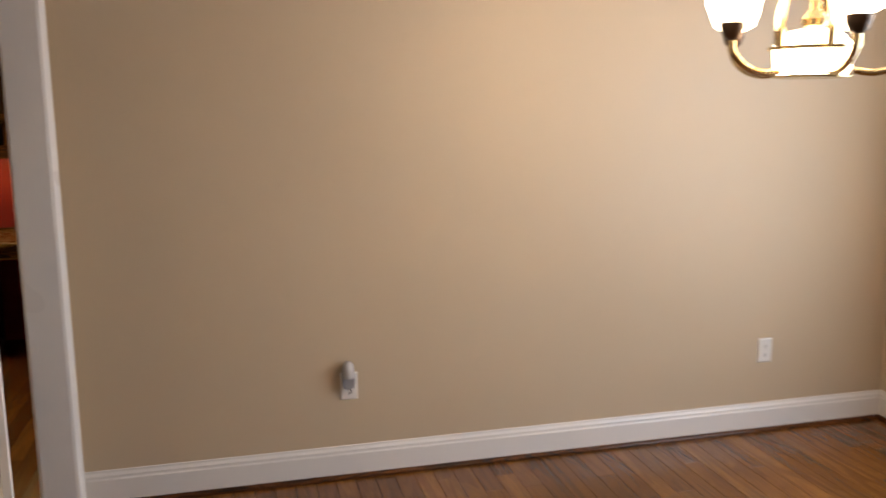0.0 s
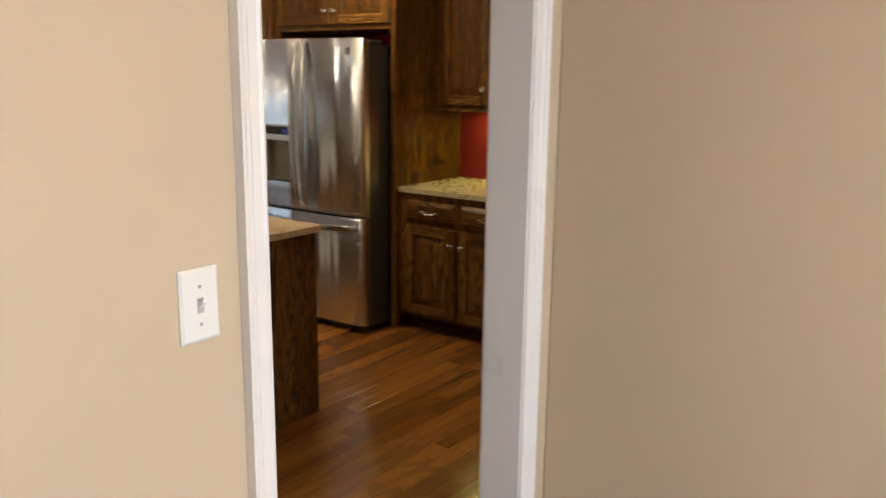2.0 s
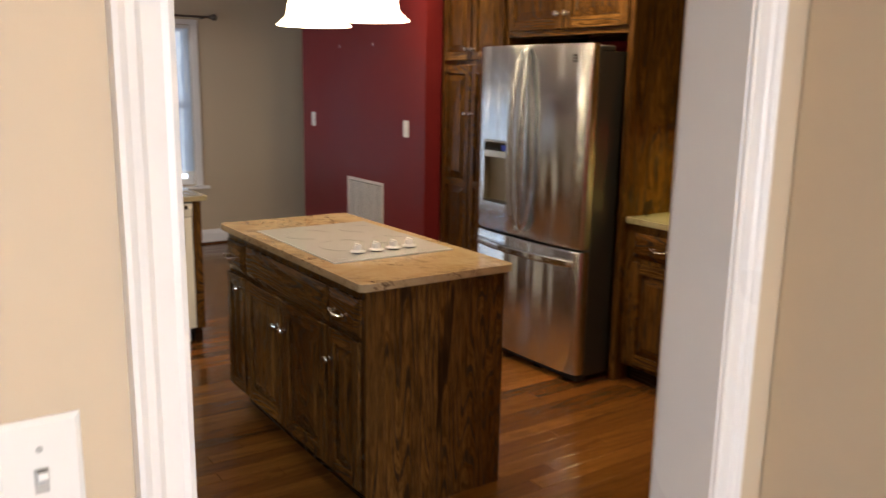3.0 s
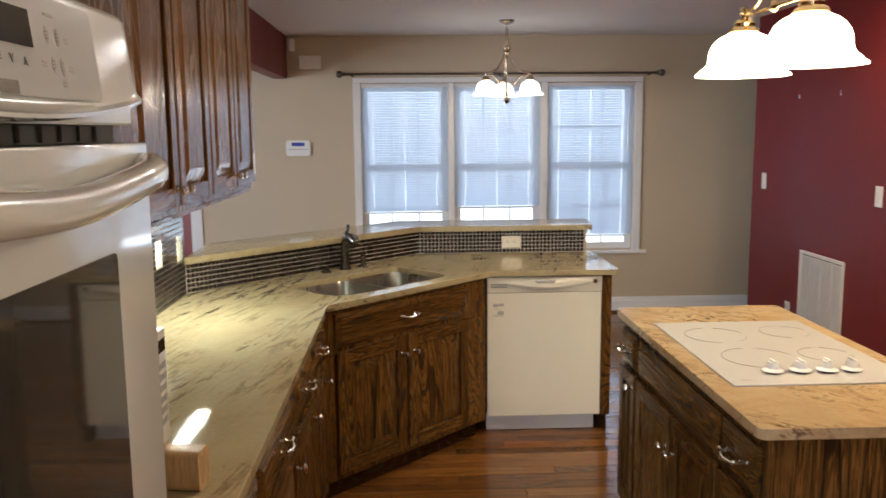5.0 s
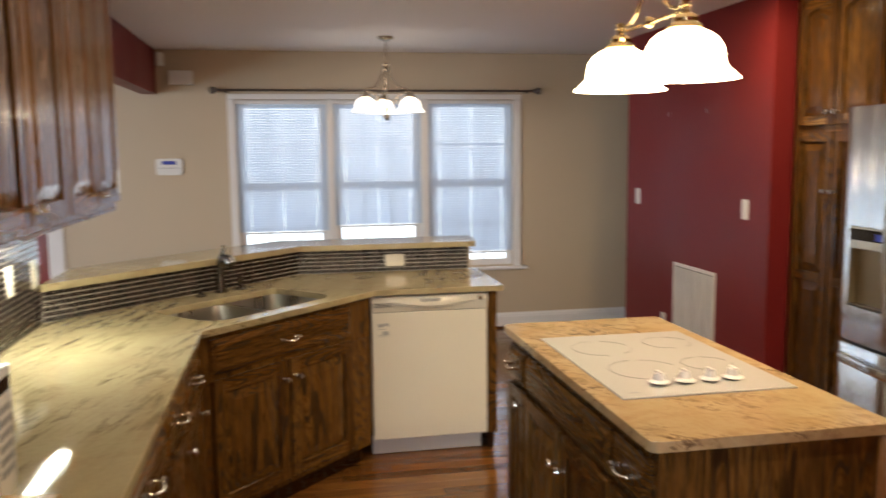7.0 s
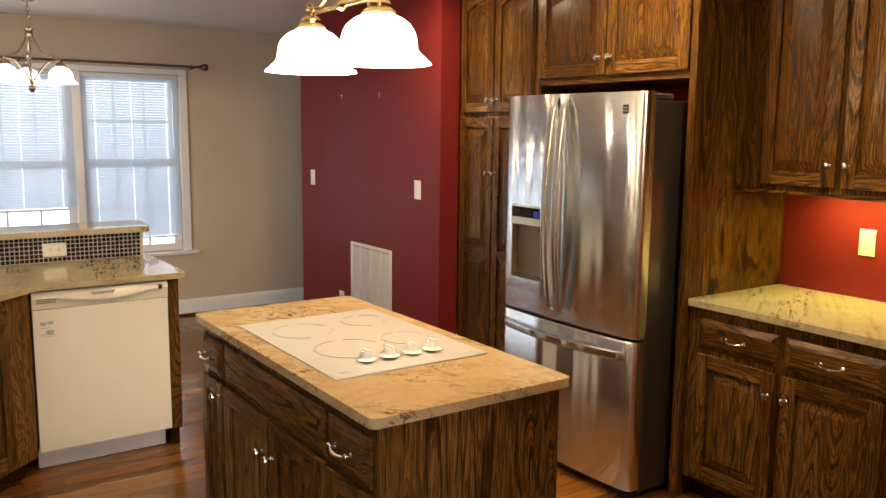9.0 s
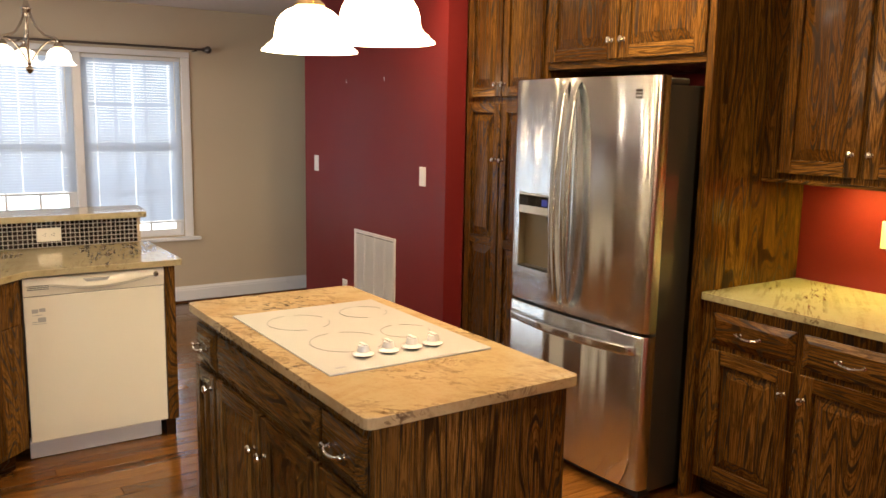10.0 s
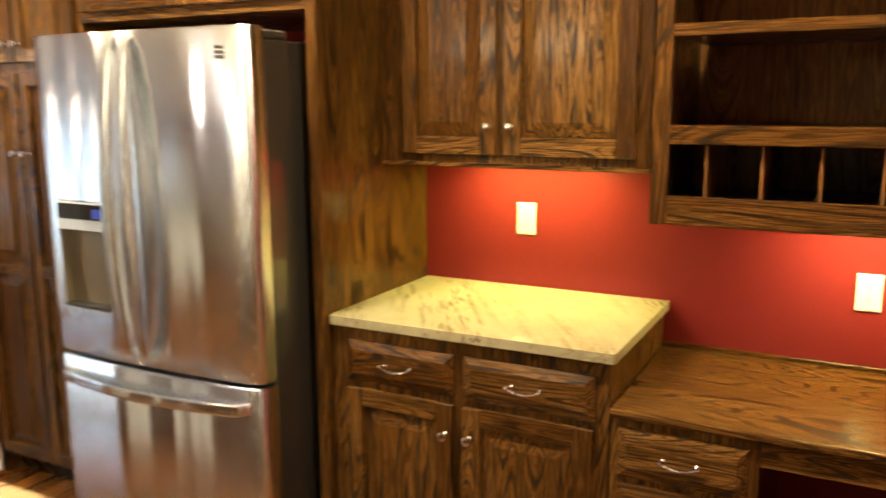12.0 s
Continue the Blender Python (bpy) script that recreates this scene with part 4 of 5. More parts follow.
# crown moulding over the tall and upper cabinets
def crown(name, m, length):
    t = thing(name, m, "dark oak crown moulding along the ceiling", "moulding", kind="structure")
    prof = [(0.02, 2.40), (-0.01, 2.40), (-0.014, 2.415), (-0.03, 2.428), (-0.05, 2.445), (-0.056, 2.463), (0.02, 2.463)]
    part("moulding", prism(bmesh.new(), prof, 0, 0, length), OAK_H, t)


crown("trim", pose(3.17, 3.966, 0, 0, 0, -90), 1.70)
crown("trim", pose(3.513, 2.226, 0, 0, 0, -90), 0.926)
crown("trim", pose(-0.31, 1.0, 0, 0, 0, 90), 2.56)

# wall cabinets over the left run
for y0, y1, kl in ((1.0, 1.42, 1), (1.423, 1.86, 0), (1.863, 2.295, 1), (2.298, 2.716, 0), (2.719, 3.135, 1), (3.138, 3.55, 0)):
    w = y1 - y0
    t = thing("upper_cabinet", pose(-0.318, y0, 0, 0, 0, 90), "dark oak wall cabinet with a tall arched door", "cabinet", "upper cabinets")
    part("body", cube(0, w, 0, 0.31, 1.40, 2.40, 0.0015), OAK_SV, t)
    door(t, 0.008, w - 0.008, 1.425, 2.385, (w - 0.04 if kl else 0.04, 1.475), arch=0.045, wood=(OAK_SV, OAK_SH))
    part("light_rail", cube(0, w, -0.0, 0.02, 1.385, 1.3995, 0.002), OAK_SH, t)
t = thing("under_cabinet_light", pose(-0.5, 2.75, 1.392), "slim white under-cabinet light bar", "light")
part("housing", cube(-0.035, 0.035, -0.78, 0.78, 0.0, 0.008, 0.002), PLASTIC, t)
part("lens", cube(-0.028, 0.028, -0.15, 0.45, -0.010, -0.0005, 0.003), STRIP, t, "lit white light strip")
t = thing("under_cabinet_light", pose(3.70, 1.76, 1.374), "slim under-cabinet light bar", "light")
part("housing", cube(-0.035, 0.035, -0.27, 0.27, 0.0, 0.010, 0.002), PLASTIC, t)
t = thing("paper_tag", pose(-0.296, 3.32, 1.475, 0, 0, 90), "small cream paper tag hanging from a cabinet knob", "tag")
part("card", cube(-0.016, 0.016, -0.037, -0.036, -0.005, 0.085), BISQUE, t)

# oven tower
t = thing("oven_cabinet", pose(0.0, 0.135, 0, 0, 0, 90), "tall dark oak cabinet housing the wall oven", "cabinet", "tall cabinets")
part("body", cube(0, 0.835, 0.02, 0.62, 0.1, 2.40, 0.0015), OAK_V, t)
part("face_frame", cube(0, 0.835, 0.0, 0.0195, 0.1, 0.60, 0.0015), OAK_V, t)
part("toe_kick", cube(0.004, 0.83, 0.07, 0.6, 0, 0.099), SHADOW_WOOD, t)
SMOOTH = (OAK_SV, OAK_SH)
door(t, 0.03, 0.39, 1.85, 2.385, (0.365, 1.92), arch=0.03, wood=SMOOTH)
door(t, 0.405, 0.765, 1.85, 2.385, (0.43, 1.92), arch=0.03, wood=SMOOTH)
drawer(t, 0.02, 0.815, 0.13, 0.57)
part("face_frame", cube(0, 0.835, 0.0, 0.0195, 1.801, 2.40, 0.0015), OAK_SV, t)
part("face_frame", cube(0.75, 0.835, 0.0, 0.0195, 0.601, 1.80, 0.0015), OAK_SV, t)
ov = thing("wall_oven", pose(0.0, 0.135, 0, 0, 0, 90), "white built-in wall oven with digital clock and curved handle", "oven")
OW = 0.742
part("body", cube(0.01, OW - 0.01, 0.003, 0.018, 0.62, 1.80), SHADOW, ov)
part("trim_frame", cube(0.0, OW, -0.012, 0.002, 0.61, 1.635, 0.003), WHITE, ov)
PW0, PW1 = -0.004, OW - 0.012


def panel_row(u):
    """Section of the control panel at u from 0 to 1 across: a sloped face over a lip that bows out and dips in the middle."""
    s = math.sin(math.pi * u) ** 0.8
    e = max(0.0, 1 - min(u, 1 - u) / 0.022)
    z, top, back = 1.689 - 0.027 * s, 1.799 - 0.012 * e * e, 0.006 * e * e
    return [(0.0, z - 0.004), (-0.040 - 0.012 * s, z - 0.004), (-0.050 - 0.016 * s, z - 0.001), (-0.050 - 0.016 * s, z + 0.003), (-0.047 - 0.006 * s, z + 0.007), (-0.046 + back, z + 0.016), (-0.037 + back, top - 0.012), (-0.033 + back, top - 0.004), (-0.026 + back, top), (0.0, top)]


bm, rows = bmesh.new(), []
us = [0, 0.004, 0.01, 0.02, 0.04, *[k / 24 for k in range(2, 23)], 0.96, 0.98, 0.99, 0.996, 1]
for u in us:
    rows.append([bm.verts.new((PW0 + (PW1 - PW0) * u, y, z)) for y, z in panel_row(u)])
for a, b in zip(rows, rows[1:]):
    ring_faces(bm, a, b)
bm.faces.new(rows[0])
bm.faces.new(rows[-1][::-1])
pn = part("control_panel", bm, WHITE, ov, "white sloped control panel with a bowed lower lip", True)
part("fascia", cube(0.0, OW - 0.008, -0.034, 0.0, 1.657, 1.684, 0.003), WHITE, ov, "plain white strip under the control panel")
SL = Matrix.Translation((0, -0.0452, 1.712)) @ pose(0, 0, 0, -6.2)
MEMBRANE = enamel("pale_grey_membrane", (0.72, 0.78, 0.82), 0.25)


def on_panel(name, x0, x1, z0, z1, mat_, label="", h=0.0022):
    bm = cube(x0, x1, -h, 0.002, z0, z1)
    bm.transform(SL)
    return part(name, bm, mat_, pn, label)


bm = prism(bmesh.new(), rounded([(0.09, -0.030), (0.592, -0.030), (0.592, 0.073), (0.09, 0.073)], 0.014), 1, -0.0012, 0.002)
bm.transform(SL)
part("membrane", bm, MEMBRANE, pn, "pale grey touch membrane")
on_panel("display", 0.20, 0.428, 0.017, 0.053, BLACKGLASS, "black clock window")
lettering("2:30", 0.0225, SL @ Matrix.Translation((0.342, -0.0027, 0.040)) @ FRONT, DIGIT, pn, "clock_digits")
for ch_, x in (("V", 0.379), ("V", 0.406)):
    turn = Matrix.Rotation(math.pi if x > 0.39 else 0.0, 4, "Z")
    lettering(ch_, 0.012, SL @ Matrix.Translation((x, -0.0018, 0.003)) @ FRONT @ turn, GREY, pn, "arrow_print")
for x in (0.27, 0.30, 0.328, 0.355):
    for z in (0.0005, 0.0035, 0.0065):
        on_panel("print", x - 0.006, x + 0.005, z, z + 0.0016, GREY, h=0.0016)
for x, z, w_, h_ in ((0.464, 0.033, 0.0045, 0.009), (0.489, 0.033, 0.0045, 0.009), (0.470, 0.004, 0.0045, 0.008), (0.491, 0.003, 0.0045, 0.009)):
    bm = prism(bmesh.new(), [(x + w_ * math.cos(k * 0.524), z + h_ * math.sin(k * 0.524)) for k in range(12)], 1, -0.0016, 0.002)
    bm.transform(SL)
    part("button_print", bm, LABEL, pn)
    for dz in (-0.004, -0.0005, 0.003):
        on_panel("print", x - 0.003, x + 0.003, z + dz, z + dz + 0.0014, GREY, h=0.0019)
for x, z in ((0.512, 0.032), (0.448, 0.004), (0.514, 0.003), (0.491, -0.014)):
    for dz in (-0.0035, 0.0005):
        on_panel("print", x - 0.005, x + 0.005, z + dz, z + dz + 0.0018, LABEL, h=0.0016)
on_panel("print", 0.465, 0.487, 0.053, 0.056, LABEL, h=0.0016)
on_panel("badge", 0.345, 0.382, -0.029, -0.017, FAUCET, "small dark maker's badge")
vt = part("vent_gap", cube(0.012, OW - 0.04, -0.020, 0.0, 1.636, 1.6565), SHADOW, ov, "dark vent slot under the panel")
for k in range(13):
    part("vane", cube(0.03 + 0.05 * k, 0.036 + 0.05 * k, -0.024, -0.020, 1.638, 1.655), VENT_DARK, vt)
dd = part("oven_door", cube(0.0, OW, -0.05, -0.013, 0.93, 1.635, 0.005, 3), WHITE, ov, "glossy white oven door", True)
part("window", prism(bmesh.new(), rounded([(0.14, 1.06), (0.60, 1.06), (0.60, 1.505), (0.14, 1.505)], 0.012), 1, -0.0512, -0.045), DARKGLASS, dd, "dark oven window")
hp = curve([(0.030, -0.048, 1.602), (0.050, -0.070, 1.601), (0.13, -0.084, 1.592), (OW / 2, -0.090, 1.578), (OW - 0.13, -0.084, 1.592), (OW - 0.050, -0.070, 1.601), (OW - 0.030, -0.048, 1.602)], 6)
part("handle", tube(bmesh.new(), hp, [0.014 + 0.006 * (0 < k < 36) for k in range(37)], 14), WHITE, dd, "thick white curved handle", True)
part("lower_panel", cube(0.0, OW, -0.045, -0.013, 0.625, 0.915, 0.006, 2), WHITE, ov, soft=True)

# worktop things by the oven
mw = thing("microwave", pose(-0.17, 1.12, 0.9138, 0, 0, 90), "small white countertop microwave", "microwave")
part("body", cube(0, 0.52, 0.02, 0.42, 0.012, 0.29, 0.01, 2), WHITE, mw, soft=True)
part("door", cube(0.004, 0.405, 0.0, 0.0195, 0.016, 0.286, 0.006, 2), WHITE, mw, soft=True)
cpn = part("control_panel", cube(0.408, 0.516, 0.0, 0.0195, 0.016, 0.286, 0.006, 2), PLASTIC, mw, soft=True)
part("display", cube(0.42, 0.504, -0.0015, 0.002, 0.235, 0.265), BLACKGLASS, cpn)
for r in range(6):
    for c in range(3):
        part("button", cube(0.424 + 0.028 * c, 0.446 + 0.028 * c, -0.0012, 0.002, 0.195 - 0.026 * r, 0.210 - 0.026 * r), GREY, cpn)
for x in (0.03, 0.49):
    for y in (0.06, 0.38):
        part("foot", cube(x - 0.012, x + 0.012, y - 0.012, y + 0.012, 0, 0.0118), SHADOW, mw)
t = thing("cutting_board", pose(-0.03, 1.385, 0.9138, 0, 0, 82), "pale maple cutting board standing on edge", "cutting board")
part("board", prism(bmesh.new(), rounded([(-0.03, 0.0), (0.03, 0.0), (0.03, 0.085), (-0.03, 0.085)], 0.012), 1, 0, 0.30), LIGHTWOOD, t)

# ---- the triple window, blinds, rod ----
WIN = thing("window_1", pose(0, 7.0, 0), "triple white double-hung window with closed mini blinds", "window", kind="structure")
for x0, x1 in ((-0.070, -0.006), (2.401, 2.470)):
    part("casing", cube(x0, x1, -0.02, -0.001, 0.575, 2.062, 0.004), TRIM, WIN)
part("head_casing", cube(-0.070, 2.470, -0.022, -0.001, 2.063, 2.108, 0.004), TRIM, WIN)
part("sill", cube(-0.12, 2.525, -0.055, 0.03, 0.548, 0.574, 0.006, 2), TRIM, WIN)
for x0, x1 in ((0.752, 0.806), (1.568, 1.630)):
    part("mullion", cube(x0, x1, -0.02, 0.10, 0.575, 2.062, 0.004), TRIM, WIN)
BAYS = ((-0.004, 0.751, 0.923), (0.807, 1.567, 0.965), (1.631, 2.399, 0.699))
for x0, x1, zb in BAYS:
    w = x1 - x0
    bm = bmesh.new()
    for a, b, c, d in ((x0, x0 + 0.022, 0.586, 2.059), (x1 - 0.022, x1, 0.586, 2.059), (x0 + 0.0225, x1 - 0.0225, 0.586, 0.60), (x0 + 0.0225, x1 - 0.0225, 2.035, 2.059)):
        box(bm, a, b, 0.03, 0.12, c, d)
    part("window_frame", bm, TRIM, WIN)
    for s, (z0, z1, y) in enumerate(((0.6, 1.335, 0.055), (1.315, 2.034, 0.085))):
        bm = bmesh.new()
        xa, xb = x0 + 0.0225, x1 - 0.0225
        for a, b, c, d in ((xa, xa + 0.035, z0, z1), (xb - 0.035, xb, z0, z1), (xa + 0.036, xb - 0.036, z0, z0 + 0.04), (xa + 0.036, xb - 0.036, z1 - 0.035, z1)):
            box(bm, a, b, y - 0.015, y + 0.015, c, d)
        for k in (1, 2):
            xm = xa + (xb - xa) * k / 3
            box(bm, xm - 0.009, xm + 0.009, y - 0.008, y + 0.008, z0 + 0.041, z1 - 0.036)
        zm = (z0 + z1) / 2
        box(bm, xa + 0.036, xb - 0.036, y - 0.0075, y + 0.0075, zm - 0.009, zm + 0.009)
        sash = part("sash", bm, TRIM, WIN)
        g = part("pane", cube(xa + 0.03, xb - 0.03, y - 0.002, y + 0.002, z0 + 0.035, z1 - 0.03), GLASS, sash)
        g.visible_shadow = False
    bl = thing("mini_blind", pose((x0 + x1) / 2, 7.012, 0), "white aluminium mini blind with slats tilted nearly shut" if zb > 0.8 else "white aluminium mini blind lowered almost to the sill", "blind", "window blinds")
    hw = w / 2 - 0.003
    part("head_rail", cube(-hw, hw, -0.015, 0.015, 2.028, 2.055, 0.002), TRIM, bl)
    part("bottom_rail", cube(-hw, hw, -0.012, 0.012, zb, zb + 0.016, 0.003), TRIM, bl)
    sm = bmesh.new()
    c, s_ = math.cos(radians(53)), math.sin(radians(53))
    cords = [q * w / 0.76 for q in (-0.28, 0.0, 0.28)]
    stops = [-hw, *[q + e for q in cords for e in (-0.0025, 0.0025)], hw]
    rows = [[sm.verts.new((x, d * c, d * s_ + 0.0016 * (1 - (d / 0.0125) ** 2))) for d in (-0.0125, -0.007, 0.007, 0.0125)] for x in stops]
    for j in range(len(stops) - 1):
        for k in range(3):
            if k != 1 or j % 2 == 0:
                sm.faces.new((rows[j][k], rows[j + 1][k], rows[j + 1][k + 1], rows[j][k + 1]))
    sme = mesh_of("slat", sm, BLIND)
    z = zb + 0.03
    while z < 2.025:
        o = new("slat", sme)
        o.parent = bl
        o.location.z = z
        z += 0.0212
    for q in cords:
        part("ladder_cord", cube(q - 0.0008, q + 0.0008, -0.0145, -0.0135, zb + 0.016, 2.03), TRIM, bl)
    part("tilt_wand", tube(bmesh.new(), [(hw - 0.05, -0.02, 2.03), (hw - 0.05, -0.022, 1.45)], 0.004, 6), PLASTIC, bl)

t = thing("curtain_rod", pose(0, 6.92, 2.133), "dark bronze curtain rod with ball finials above the window", "curtain rod")
part("rod", tube(bmesh.new(), [(-0.13, 0, 0), (2.565, 0, 0)], 0.0095, 12), ROD, t, soft=True)
for x, s in ((-0.13, -1), (2.565, 1)):
    part("finial", lathe(bmesh.new(), [(0.013, 0), (0.021, 0.006), (0.013, 0.014), (0.022, 0.024), (0.032, 0.042), (0.028, 0.060), (0.012, 0.072), (0, 0.074)], (x, 0, 0), 14, pose(0, 0, 0, 0, 90 * s)), ROD, t, soft=True)
for x in (-0.07, 1.2, 2.505):
    part("bracket", cube(x - 0.01, x + 0.01, -0.012, 0.079, -0.018, -0.0098, 0.002), BRONZE, t)


# ---- plates and fittings on the walls ----
def plate(name, m, style, label, w=0.072, h=0.117, mat_=None):
    t = thing(name, m, label, "switch" if "switch" in name else "outlet")
    mat_ = mat_ or PLASTIC
    bm = raised(bmesh.new(), [(-w / 2, -h / 2), (w / 2, -h / 2), (w / 2, h / 2), (-w / 2, h / 2)], [(-w / 2 + 0.005, -h / 2 + 0.005), (w / 2 - 0.005, -h / 2 + 0.005), (w / 2 - 0.005, h / 2 - 0.005), (-w / 2 + 0.005, h / 2 - 0.005)], -0.003, -0.006, -0.0005)
    part("cover", bm, mat_, t)
    if style == "toggle":
        part("slot", cube(-0.006, 0.006, -0.0066, -0.005, -0.012, 0.012), LABEL, t)
        part("toggle", prism(bmesh.new(), [(-0.006, -0.004), (-0.019, 0.006), (-0.018, 0.012), (-0.006, 0.008)], 0, -0.004, 0.004), mat_, t)
        for z in (0.03, -0.03):
            part("screw", lathe(bmesh.new(), [(0.003, 0), (0.003, 0.001), (0, 0.0014)], (0, -0.006, z), 10, FRONT), LABEL, t)
    elif style == "rocker":
        part("rocker", cube(-0.016, 0.016, -0.009, -0.005, -0.033, 0.033, 0.002), mat_, t)
    elif style == "outlet":
        for z in (0.02, -0.02):
            f = part("socket", lathe(bmesh.new(), [(0.017, 0), (0.017, 0.002), (0.0, 0.0021)], (0, -0.0055, z), 18, FRONT), mat_, t)
            bm = bmesh.new()
            for x in (-0.006, 0.005):
                box(bm, x - 0.001, x + 0.001, -0.0080, -0.0074, z - 0.002, z + 0.007)
            box(bm, -0.002, 0.002, -0.0080, -0.0074, z - 0.010, z - 0.006)
            part("slots", bm, SHADOW, f)
    return t


EW = -90
plate("light_switch", pose(0.037, 0, 1.248), "toggle", "white toggle light switch beside the doorway")
plate("wall_outlet", pose(1.15, -1.05, 0.402, 0, 0, EW), "outlet", "white outlet low on the beige wall")
n2 = thing("night_light", pose(1.15, -1.045, 0.43, 0, 0, EW), "grey plug-in night light in the outlet", "night light")
part("body", prism(bmesh.new(), rounded([(-0.022, -0.03), (0.022, -0.03), (0.026, 0.02), (-0.026, 0.02)], 0.012), 1, -0.038, -0.009), GREY, n2)
part("shade", lathe(bmesh.new(), [(0.026, 0.0), (0.027, 0.03), (0.022, 0.055), (0.012, 0.066), (0, 0.068)], (0, -0.028, 0.018), 16), material("clear_grey_plastic", (0.45, 0.44, 0.44), 0.15), n2, soft=True)
part("cord", tube(bmesh.new(), curve([(0.0, -0.03, -0.03), (0.012, -0.035, -0.04), (0.0, -0.03, -0.055)], 5), 0.002, 6), SHADOW, n2)
plate("wall_outlet", pose(1.15, -3.03, 0.40, 0, 0, EW), "outlet", "white outlet low on the beige wall")
plate("wall_outlet", pose(3.836, 1.815, 1.162, 0, 0, EW), "outlet", "white outlet on the red wall above the granite", mat_=PLASTIC)
plate("wall_outlet", pose(3.836, 0.695, 1.003, 0, 0, EW), "outlet", "white outlet on the red wall above the desk")
plate("light_switch", pose(3.03, 5.715, 1.262, 0, 0, EW), "rocker", "white rocker switch on the red partition")
plate("light_switch", pose(3.03, 4.215, 1.262, 0, 0, EW), "rocker", "white rocker switch on the red partition")
plate("wall_outlet", pose(3.03, 5.245, 0.392, 0, 0, EW), "outlet", "white outlet low on the red partition")
plate("wall_outlet", pose(1.018, 4.6435, 0.979, 0, 90, 0), "outlet", "white outlet lying level in the mosaic backsplash", mat_=BISQUE)
plate("wall_outlet", pose(-0.6235, 3.10, 1.155, 0, 0, 90), "outlet", "white outlet in the mosaic backsplash", mat_=BISQUE)
plate("light_switch", pose(-0.6235, 3.40, 1.14, 0, 0, 90), "rocker", "white rocker switch in the mosaic backsplash", mat_=BISQUE)

t = thing("return_air_vent", pose(3.03, 5.085, 0.285, 0, 0, -90), "large white louvred return air grille", "vent")
VW, VH = 0.56, 0.555
bm = bmesh.new()
for a, b, c, d in ((0, 0.022, 0, VH), (VW - 0.022, VW, 0, VH), (0.0225, VW - 0.0225, 0, 0.022), (0.0225, VW - 0.0225, VH - 0.022, VH)):
    box(bm, a, b, -0.012, -0.001, c, d, 0.002)
for k in (1, 2, 3):
    x = VW * k / 4
    box(bm, x - 0.004, x + 0.004, -0.010, -0.0015, 0.0225, VH - 0.0225)
part("frame", bm, TRIM, t)
part("backing", cube(0.02, VW - 0.02, -0.0013, -0.0005, 0.02, VH - 0.02), VENT_DARK, t)
lm = mesh_of("louvre", prism(bmesh.new(), [(-0.0095, 0.0), (-0.0015, 0.0072), (-0.0025, 0.0085), (-0.0105, 0.0015)], 0, 0.0225, VW - 0.0225), TRIM)
for k in range(38):
    o = new("louvre", lm)
    o.parent = t
    o.location.z = 0.024 + 0.0133 * k
for y, z in ((5.221, 1.856), (4.691, 1.856)):
    t = thing("picture_nail", pose(3.03, y, z, 0, 0, -90), "small steel picture nail in the red wall", "nail")
    part("shank", tube(bmesh.new(), [(0, 0.01, -0.004), (0, -0.012, 0.006)], 0.0016, 6), SILVER, t)
    part("hook", cube(-0.004, 0.004, -0.003, -0.001, -0.016, 0.012), SILVER, t)

t = thing("alarm_keypad", pose(-0.554, 7.0, 1.51), "white alarm keypad with a blue display", "keypad")
kb = part("case", prism(bmesh.new(), rounded([(-0.105, -0.068), (0.105, -0.068), (0.105, 0.068), (-0.105, 0.068)], 0.03), 1, -0.028, -0.0), PLASTIC, t)
part("display", cube(-0.055, 0.055, -0.0295, -0.027, 0.018, 0.048), SCREEN, kb, "blue lit display")
part("door_line", cube(-0.09, 0.09, -0.0292, -0.027, -0.012, -0.009), GREY, kb)
t = thing("alarm_siren", pose(-0.426, 7.0, 2.237), "white alarm sounder box high on the wall", "alarm box")
part("case", cube(-0.095, 0.095, -0.05, -0.0005, -0.058, 0.058, 0.006, 2), PLASTIC, t)
part("inset", cube(-0.08, 0.08, -0.052, -0.049, -0.045, 0.045, 0.003), TRIM, t)
t = thing("corner_detector", pose(-0.60, 6.985, 2.385, 0, 0, 45), "small white corner detector", "detector")
part("case", cube(-0.03, 0.03, -0.035, 0.0, -0.055, 0.055, 0.008, 2), PLASTIC, t)
DOOR2 = thing("door_2", pose(-1.44, 7.0, 0), "white door casing on the living room wall", "doorway", kind="structure")
part("casing", cube(-0.04, 0.03, -0.02, -0.001, 0.0, 2.05, 0.003), TRIM, DOOR2)
part("casing", cube(-0.92, -0.85, -0.02, -0.001, 0.0, 2.05, 0.003), TRIM, DOOR2)
part("head_casing", cube(-0.92, 0.03, -0.02, -0.001, 2.051, 2.12, 0.003), TRIM, DOOR2)
part("door_leaf", cube(-0.849, -0.041, -0.012, -0.001, 0.01, 2.05, 0.002), TRIM, DOOR2)


# ---- lamps ----
def bell(r, h, lip):
    """Profile of a bell-shaped glass shade, open below, as (radius, height) pairs out and back."""
    k = lip / 0.028
    out = [(r, 0.0), (r * 0.985, 0.006 * k), (r * 0.90, 0.015 * k), (r * 0.885, 0.022 * k), (r * 0.80, 0.031 * k), (r * 0.78, 0.037 * k), (r * 0.74, 0.044 * k), (r * 0.73, 0.056 * k), (r * 0.715, h * 0.52), (r * 0.675, h * 0.66), (r * 0.595, h * 0.79), (r * 0.475, h * 0.895), (r * 0.32, h * 0.97), (r * 0.2, h)]
    return out + [(a - 0.004, b - 0.003) for a, b in out[::-1][:-1]] + [(r - 0.003, 0.001)]


